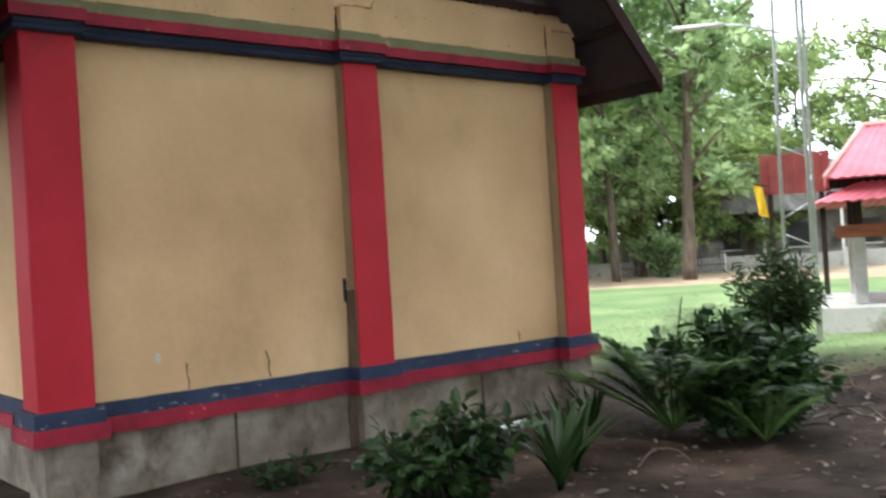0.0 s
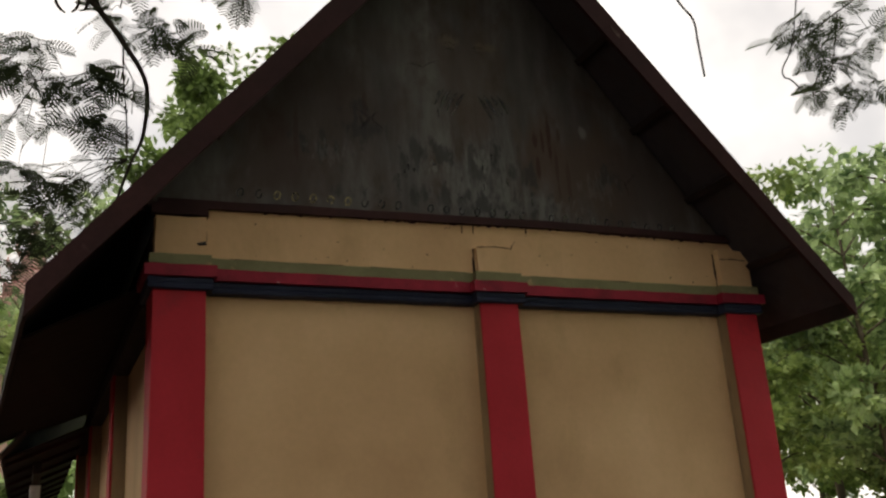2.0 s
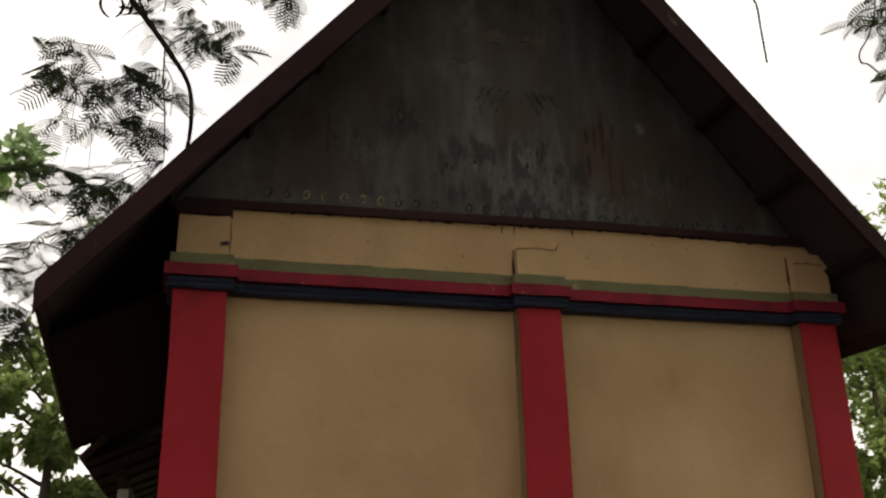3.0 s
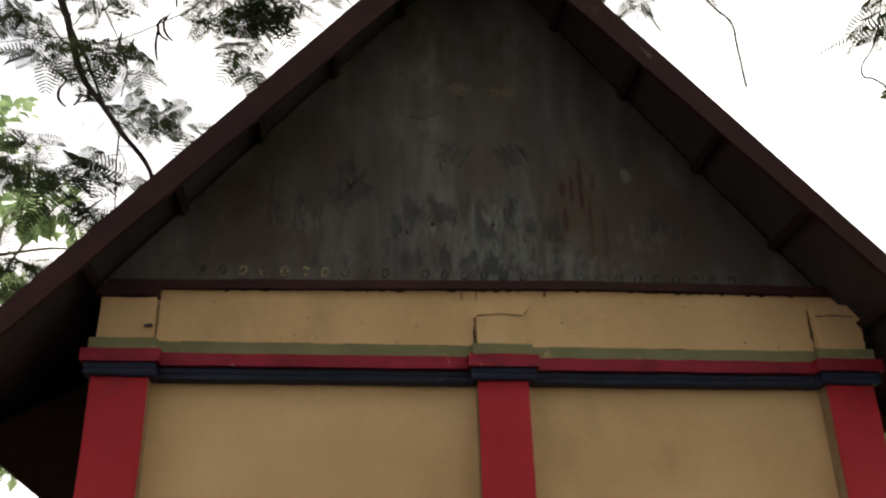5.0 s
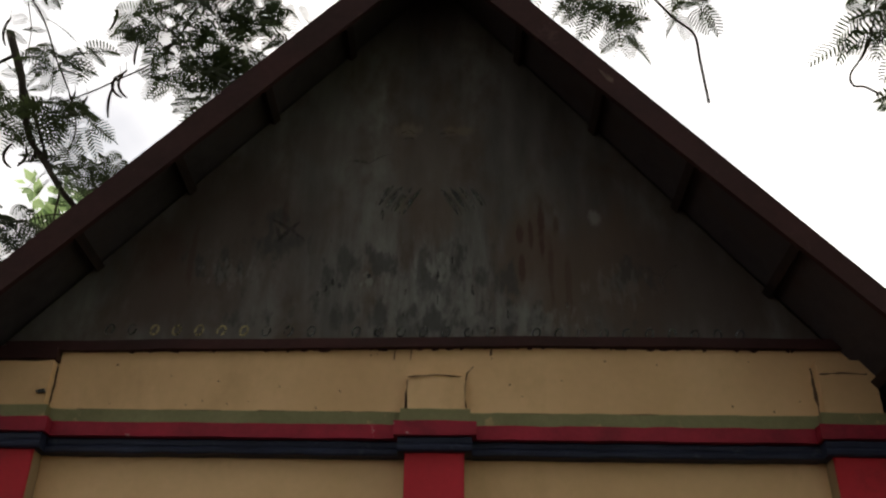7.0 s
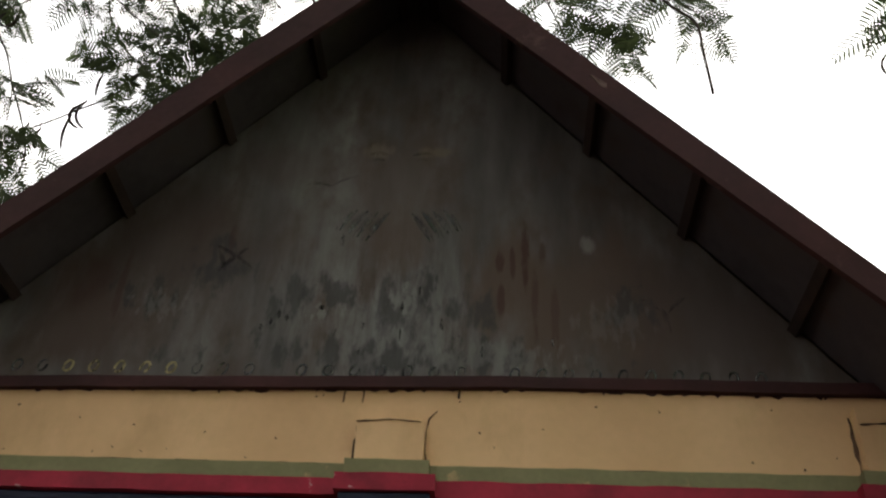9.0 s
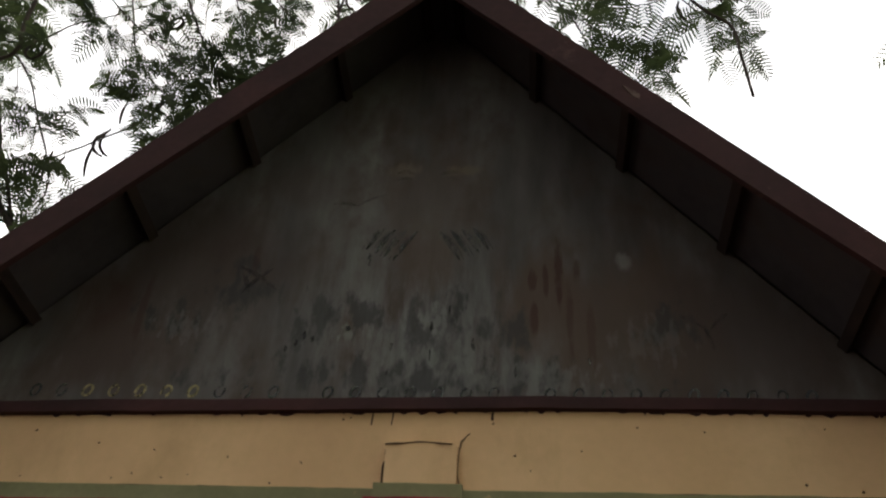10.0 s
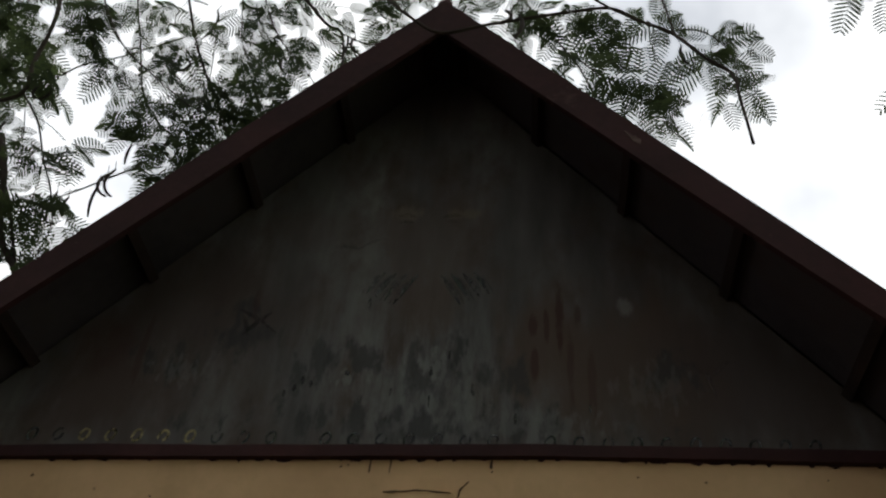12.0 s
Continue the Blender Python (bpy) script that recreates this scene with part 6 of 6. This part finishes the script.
# ---- open pavilion with the red sheet roof ----
def pavilion():
    t = thing("pavilion", "small open pavilion with two-tiered red sheet roof on concrete posts", "pavilion", at=(11.05, 1.15, 0), turn=-61)
    D, Wd = 3.4, 3.6
    part("platform", boxm(-0.1, Wd + 0.1, -0.1, D, -0.05, 0.36, 0.015), M_CONC, t, "raised concrete platform")
    for x in (0.55, Wd - 0.55):
        for y in (0.45, D - 0.5):
            p = part("post", boxm(x - 0.09, x + 0.09, y - 0.09, y + 0.09, 0.36, 1.38, 0.012), M_CONC, t, "grey concrete post")
            part("post_head", boxm(x - 0.07, x + 0.07, y - 0.07, y + 0.07, 1.38, 2.0, 0.008), M_TIMBER, p, "dark timber post head")
    for y in (0.33, D - 0.42):
        part("rail_board", boxm(0.28, Wd - 0.28, y, y + 0.05, 1.33, 1.52, 0.006), M_WOOD, t, "brown timber cross board")
    part("eave_beam", boxm(0.15, Wd - 0.15, 0.2, 0.28, 1.90, 2.02, 0.006), M_TIMBER, t)

    def sheet(name, corners, ribs, thick=0.02):
        """A corrugated sheet between the eave a-b and the ridge c-d."""
        a, b, c, d = [Vector(q) for q in corners]
        nrm = (b - a).cross(d - a).normalized()
        bm = bmesh.new()
        n = ribs * 2
        rows = []
        for i in range(n + 1):
            q = i / n
            off = nrm * (0.014 if i % 2 else -0.014)
            lo, hi = a.lerp(b, q) + off, d.lerp(c, q) + off
            rows.append([bm.verts.new(lo), bm.verts.new(hi), bm.verts.new(hi - nrm * thick), bm.verts.new(lo - nrm * thick)])
        for r0, r1 in zip(rows, rows[1:]):
            for k in range(4):
                bm.faces.new((r0[k], r0[(k + 1) % 4], r1[(k + 1) % 4], r1[k]))
        bm.faces.new(rows[0])
        bm.faces.new(rows[-1][::-1])
        part(name, bm, M_PINKROOF, t, "ribbed red metal roof sheet")
    # lower skirt, then the upper gabled roof
    e, z0, z1 = 0.0, 1.86, 2.14
    ins = 0.62
    sheet("skirt_sheet", [(0, -0.25, z0), (Wd, -0.25, z0), (Wd - ins, ins - 0.25, z1), (ins, ins - 0.25, z1)], 22)
    sheet("skirt_sheet", [(Wd, D + 0.1, z0), (0, D + 0.1, z0), (ins, D - 0.5, z1), (Wd - ins, D - 0.5, z1)], 22)
    sheet("skirt_sheet", [(0, D + 0.1, z0), (0, -0.25, z0), (ins, ins - 0.25, z1), (ins, D - 0.5, z1)], 20)
    sheet("skirt_sheet", [(Wd, -0.25, z0), (Wd, D + 0.1, z0), (Wd - ins, D - 0.5, z1), (Wd - ins, ins - 0.25, z1)], 20)
    sheet("roof_sheet", [(0.15, -0.05, 2.20), (Wd - 0.15, -0.05, 2.20), (Wd - 0.75, 1.55, 3.05), (0.75, 1.55, 3.05)], 22)
    sheet("roof_sheet", [(Wd - 0.15, 3.15, 2.20), (0.15, 3.15, 2.20), (0.75, 1.55, 3.05), (Wd - 0.75, 1.55, 3.05)], 22)
    sheet("roof_sheet", [(0.15, 3.15, 2.20), (0.15, -0.05, 2.20), (0.75, 1.55, 3.05), (0.75, 1.56, 3.05)], 20)
    sheet("roof_sheet", [(Wd - 0.15, -0.05, 2.20), (Wd - 0.15, 3.15, 2.20), (Wd - 0.75, 1.56, 3.05), (Wd - 0.75, 1.55, 3.05)], 20)
    for sd, (p, q) in enumerate((((0.15, -0.05, 2.22), (0.75, 1.55, 3.07)), ((Wd - 0.15, -0.05, 2.22), (Wd - 0.75, 1.55, 3.07)), ((0.75, 1.55, 3.07), (Wd - 0.75, 1.55, 3.07)))):
        tubes("hip_cap", [([p, q], [0.04, 0.04])], M_STUCCO, t, "pale pink hip capping", 8)
    part("fascia_board", boxm(0.2, Wd - 0.2, 0.36, 0.40, 2.06, 2.20), M_TIMBER, t)


pavilion()


def mast():
    t = thing("lattice_mast", "slim galvanised three-legged lattice mast", "mast", at=(9.62, 0.55, 0))
    feet = [(-0.12, 0.22), (0.02, -0.12), (0.16, -0.08)]
    tops = [(-0.05, 0.12), (0.03, -0.06), (0.12, -0.14)]
    for (a, b), (c, d) in zip(feet, tops):
        tubes("leg", [([(a, b, -0.05), ((a + c) / 2, (b + d) / 2, 5.2), (c, d, 10.5)], [0.022, 0.022, 0.02])], M_STEEL, t, sides=8)
    for k in range(26):
        z = 0.5 + 0.38 * k
        q = z / 10.5
        pts = [(a + (c - a) * q, b + (d - b) * q, z) for (a, b), (c, d) in zip(feet, tops)]
        i = k % 3
        p, r = pts[i], pts[(i + 1) % 3]
        tubes("rung", [([p, (r[0], r[1], r[2] + 0.19)], [0.008, 0.008])], M_STEEL, t, sides=5)
    tubes("arm", [([(-0.05, 0.1, 4.05), (-0.3, 0.5, 4.22), (-0.42, 0.72, 4.26)], [0.014, 0.014, 0.014])], M_STEEL, t, sides=6)
    tubes("lamp_tube", [([(-0.42, 0.70, 4.26), (-0.78, 1.25, 4.28)], [0.035, 0.035])], M_PVC, t, "white tube at the arm's end", 8)


mast()


def notice_board():
    t = thing("maroon_board", "maroon vertical-boarded panel on two dark posts", "board", at=(13.35, 3.45, 0), turn=-61)
    for k in range(8):
        x = 0.145 * k
        part("plank", boxm(x, x + 0.14, 0, 0.03, 2.15, 2.86, 0.004), M_REDBOARD, t)
    for x in (0.1, 0.95):
        part("post", boxm(x, x + 0.09, 0.035, 0.12, -0.1, 2.8, 0.006), M_TIMBER, t)


notice_board()
flag = thing("yellow_flag", "small yellow cloth flag hanging beside the maroon board", "flag", at=(13.33, 3.42, 0), turn=-61)
bm = bmesh.new()
rows = []
for i in range(9):
    q = i / 8
    rows.append([bm.verts.new((-0.14 + 0.16 * q + 0.02 * j, -0.05 + 0.03 * math.sin(5 * q + j), 2.36 - 0.55 * (j / 4) - 0.06 * q)) for j in range(5)])
for r0, r1 in zip(rows, rows[1:]):
    for j in range(4):
        bm.faces.new((r0[j], r0[j + 1], r1[j + 1], r1[j]))
bmesh.ops.solidify(bm, geom=bm.faces[:], thickness=0.004)
part("cloth", bm, M_YELLOW, flag)
tubes("flag_staff", [([(-0.15, -0.05, 2.37), (0.12, -0.02, 2.31)], [0.010, 0.010])], M_TIMBER, flag, sides=6)


# ---- far side of the lawn ----
def low_wall():
    t = tagged(thing("boundary_wall", "low pale concrete boundary wall with stepped panels", "wall", at=(31.5, 24.5, 0), turn=-64), kind="structure")
    for k in range(9):
        x = 2.5 * k - 6
        part("wall_panel", boxm(x + 0.1, x + 2.42, -0.06, 0.06, -0.05, 0.62 + 0.03 * (k % 2), 0.01), M_CONC, t)
        part("pier", boxm(x - 0.1, x + 0.08, -0.11, 0.11, -0.05, 0.78, 0.015), M_WHITE, t)


low_wall()


def picket_fence(at, turn, n, h, gap, mat, label):
    t = thing("picket_fence", label, "fence", at=at, turn=turn)
    for k in range(n):
        part("picket", boxm(gap * k, gap * k + 0.06, 0, 0.025, -0.05, h + 0.05 * math.sin(k * 2.1), 0.004), mat, t)
    for z in (0.25 * h, 0.8 * h):
        part("rail", boxm(-0.05, gap * n, 0.027, 0.06, z, z + 0.07, 0.004), mat, t)


picket_fence((30.8, 21.5, 0.0), -60, 34, 1.35, 0.13, M_DINGY, "grey slatted fence behind the low wall")
picket_fence((-9.0, 15.2, 0.0), 0, 60, 1.9, 0.16, M_CONC, "weathered grey slatted fence under the trees")


def far_house(at, turn, label, w, d, h, mat):
    t = thing("house", label, "house", at=at, turn=turn)
    wl_ = part("wall", boxm(0, w, 0, d, -0.05, h), mat, t)
    bm = bmesh.new()
    prism(bm, [(-0.6, h - 0.05), (w + 0.6, h - 0.05), (w + 0.6, h + 0.08), (w / 2, h + 0.28 * w), (-0.6, h + 0.08)], -0.8, d + 0.5)
    part("roof", bm, M_TILE, t)
    for k in range(3):
        x = w * (0.18 + 0.3 * k)
        win = part("window", boxm(x - 0.45, x + 0.45, -0.03, 0.02, 0.9, 2.0), M_WINDOWDARK, t)
        part("frame", boxm(x - 0.5, x + 0.5, -0.05, -0.03, 0.84, 0.9), M_WHITE, win)
    for k in range(4):
        part("porch_post", boxm(w * k / 3 - 0.06, w * k / 3 + 0.06, -0.75, -0.63, -0.05, h, 0.01), M_WHITE, t)


far_house((36.0, 21.5, 0), -62, "single-storey grey house with dark windows behind the trees", 10, 5, 2.6, M_DINGY)
far_house((37.5, 10.0, 0), -70, "single-storey pale house behind the trees", 9, 5, 2.6, M_DINGY)


def blue_tank():
    t = thing("water_tank", "pale blue plastic water tank behind the chapel", "tank", at=(-0.5, 17.2, 0))
    pts = [(0, 0, 0), (0, 0, 0.1), (0, 0, 1.25), (0, 0, 1.45), (0, 0, 1.52)]
    tubes("tank_body", [(pts, [0.55, 0.58, 0.58, 0.45, 0.2])], M_BLUEPL, t, sides=20)
    tubes("tank_lid", [([(0, 0, 1.515), (0, 0, 1.57)], [0.22, 0.2])], M_BLUEPL, t, sides=16)


blue_tank()


def temple_gate():
    """Ornate tiered finial of a temple roof, far behind the trees."""
    t = thing("temple_spire", "pale pink tiered temple spire beyond the trees", "temple", at=(-1.0, 33.0, 0))
    part("base", boxm(-1.7, 1.7, -1.5, 1.5, -0.05, 10.2), M_STUCCO, t)
    z = 10.2
    for k in range(5):
        w = 1.6 - 0.28 * k
        part("tier", boxm(-w, w, -w, w, z, z + 0.5, 0.06), M_STUCCO, t)
        for sx in (-1, 1):
            tubes("corner_finial", [([(sx * w, -w, z + 0.5), (sx * (w + 0.18), -w - 0.1, z + 0.75), (sx * (w + 0.12), -w, z + 1.1)], [0.10, 0.07, 0.01])], M_STUCCO, t, sides=6)
        z += 0.62
    tubes("spire", [([(0, 0, z - 0.12), (0, 0, z + 0.5), (0, 0, z + 1.6)], [0.45, 0.22, 0.02])], M_STUCCO, t, sides=10)


temple_gate()


# dry twigs and roots on the earth before the lawn
TW = random.Random(19)
lines = []
for _ in range(90):
    x, y = TW.uniform(4.6, 8.4), TW.uniform(-4.2, -1.0)
    a, L = TW.uniform(0, 3.14), TW.uniform(0.15, 0.6)
    z = 0.05 * noise.noise((x * 0.35, y * 0.35, 0.0)) + 0.025 * noise.noise((x * 1.1, y * 1.1, 4.0))
    p = Vector((x, y, z + 0.005))
    q = p + Vector((math.cos(a) * L, math.sin(a) * L, TW.uniform(-0.01, 0.03)))
    lines.append((spline([p, p.lerp(q, 0.5) + Vector((TW.uniform(-0.06, 0.06), TW.uniform(-0.06, 0.06), TW.uniform(0.01, 0.07))), q], 4), [TW.uniform(0.003, 0.010)] * 9))
tagged(tubes("fallen_twigs", lines, M_LITTER, sides=5), "tangle of dry grey twigs on the bare earth", "twigs", kind="stuff")
big = np.random.default_rng(91)
lx, ly = big.uniform(4.3, 9.0, 170), big.uniform(-4.4, -1.2, 170)
lz = np.array([0.05 * noise.noise((x * 0.35, y * 0.35, 0.0)) + 0.025 * noise.noise((x * 1.1, y * 1.1, 4.0)) + 0.015 for x, y in zip(lx, ly)])
up = big.normal(size=(170, 3)) * 0.35
up[:, 2] += 1
dd = big.normal(size=(170, 3))
dd[:, 2] *= 0.15
v, f = stamp(LEAF_V * np.array((1, 0.8, 1.6)), LEAF_F, np.stack([lx, ly, lz], 1), dd, up, 0.07 + 0.13 * big.random(170) ** 1.5)
tagged(raw("fallen_leaves", v, f, M_DRYLEAF), "large pale grey-brown fallen leaves on the earth", "leaves", kind="stuff")
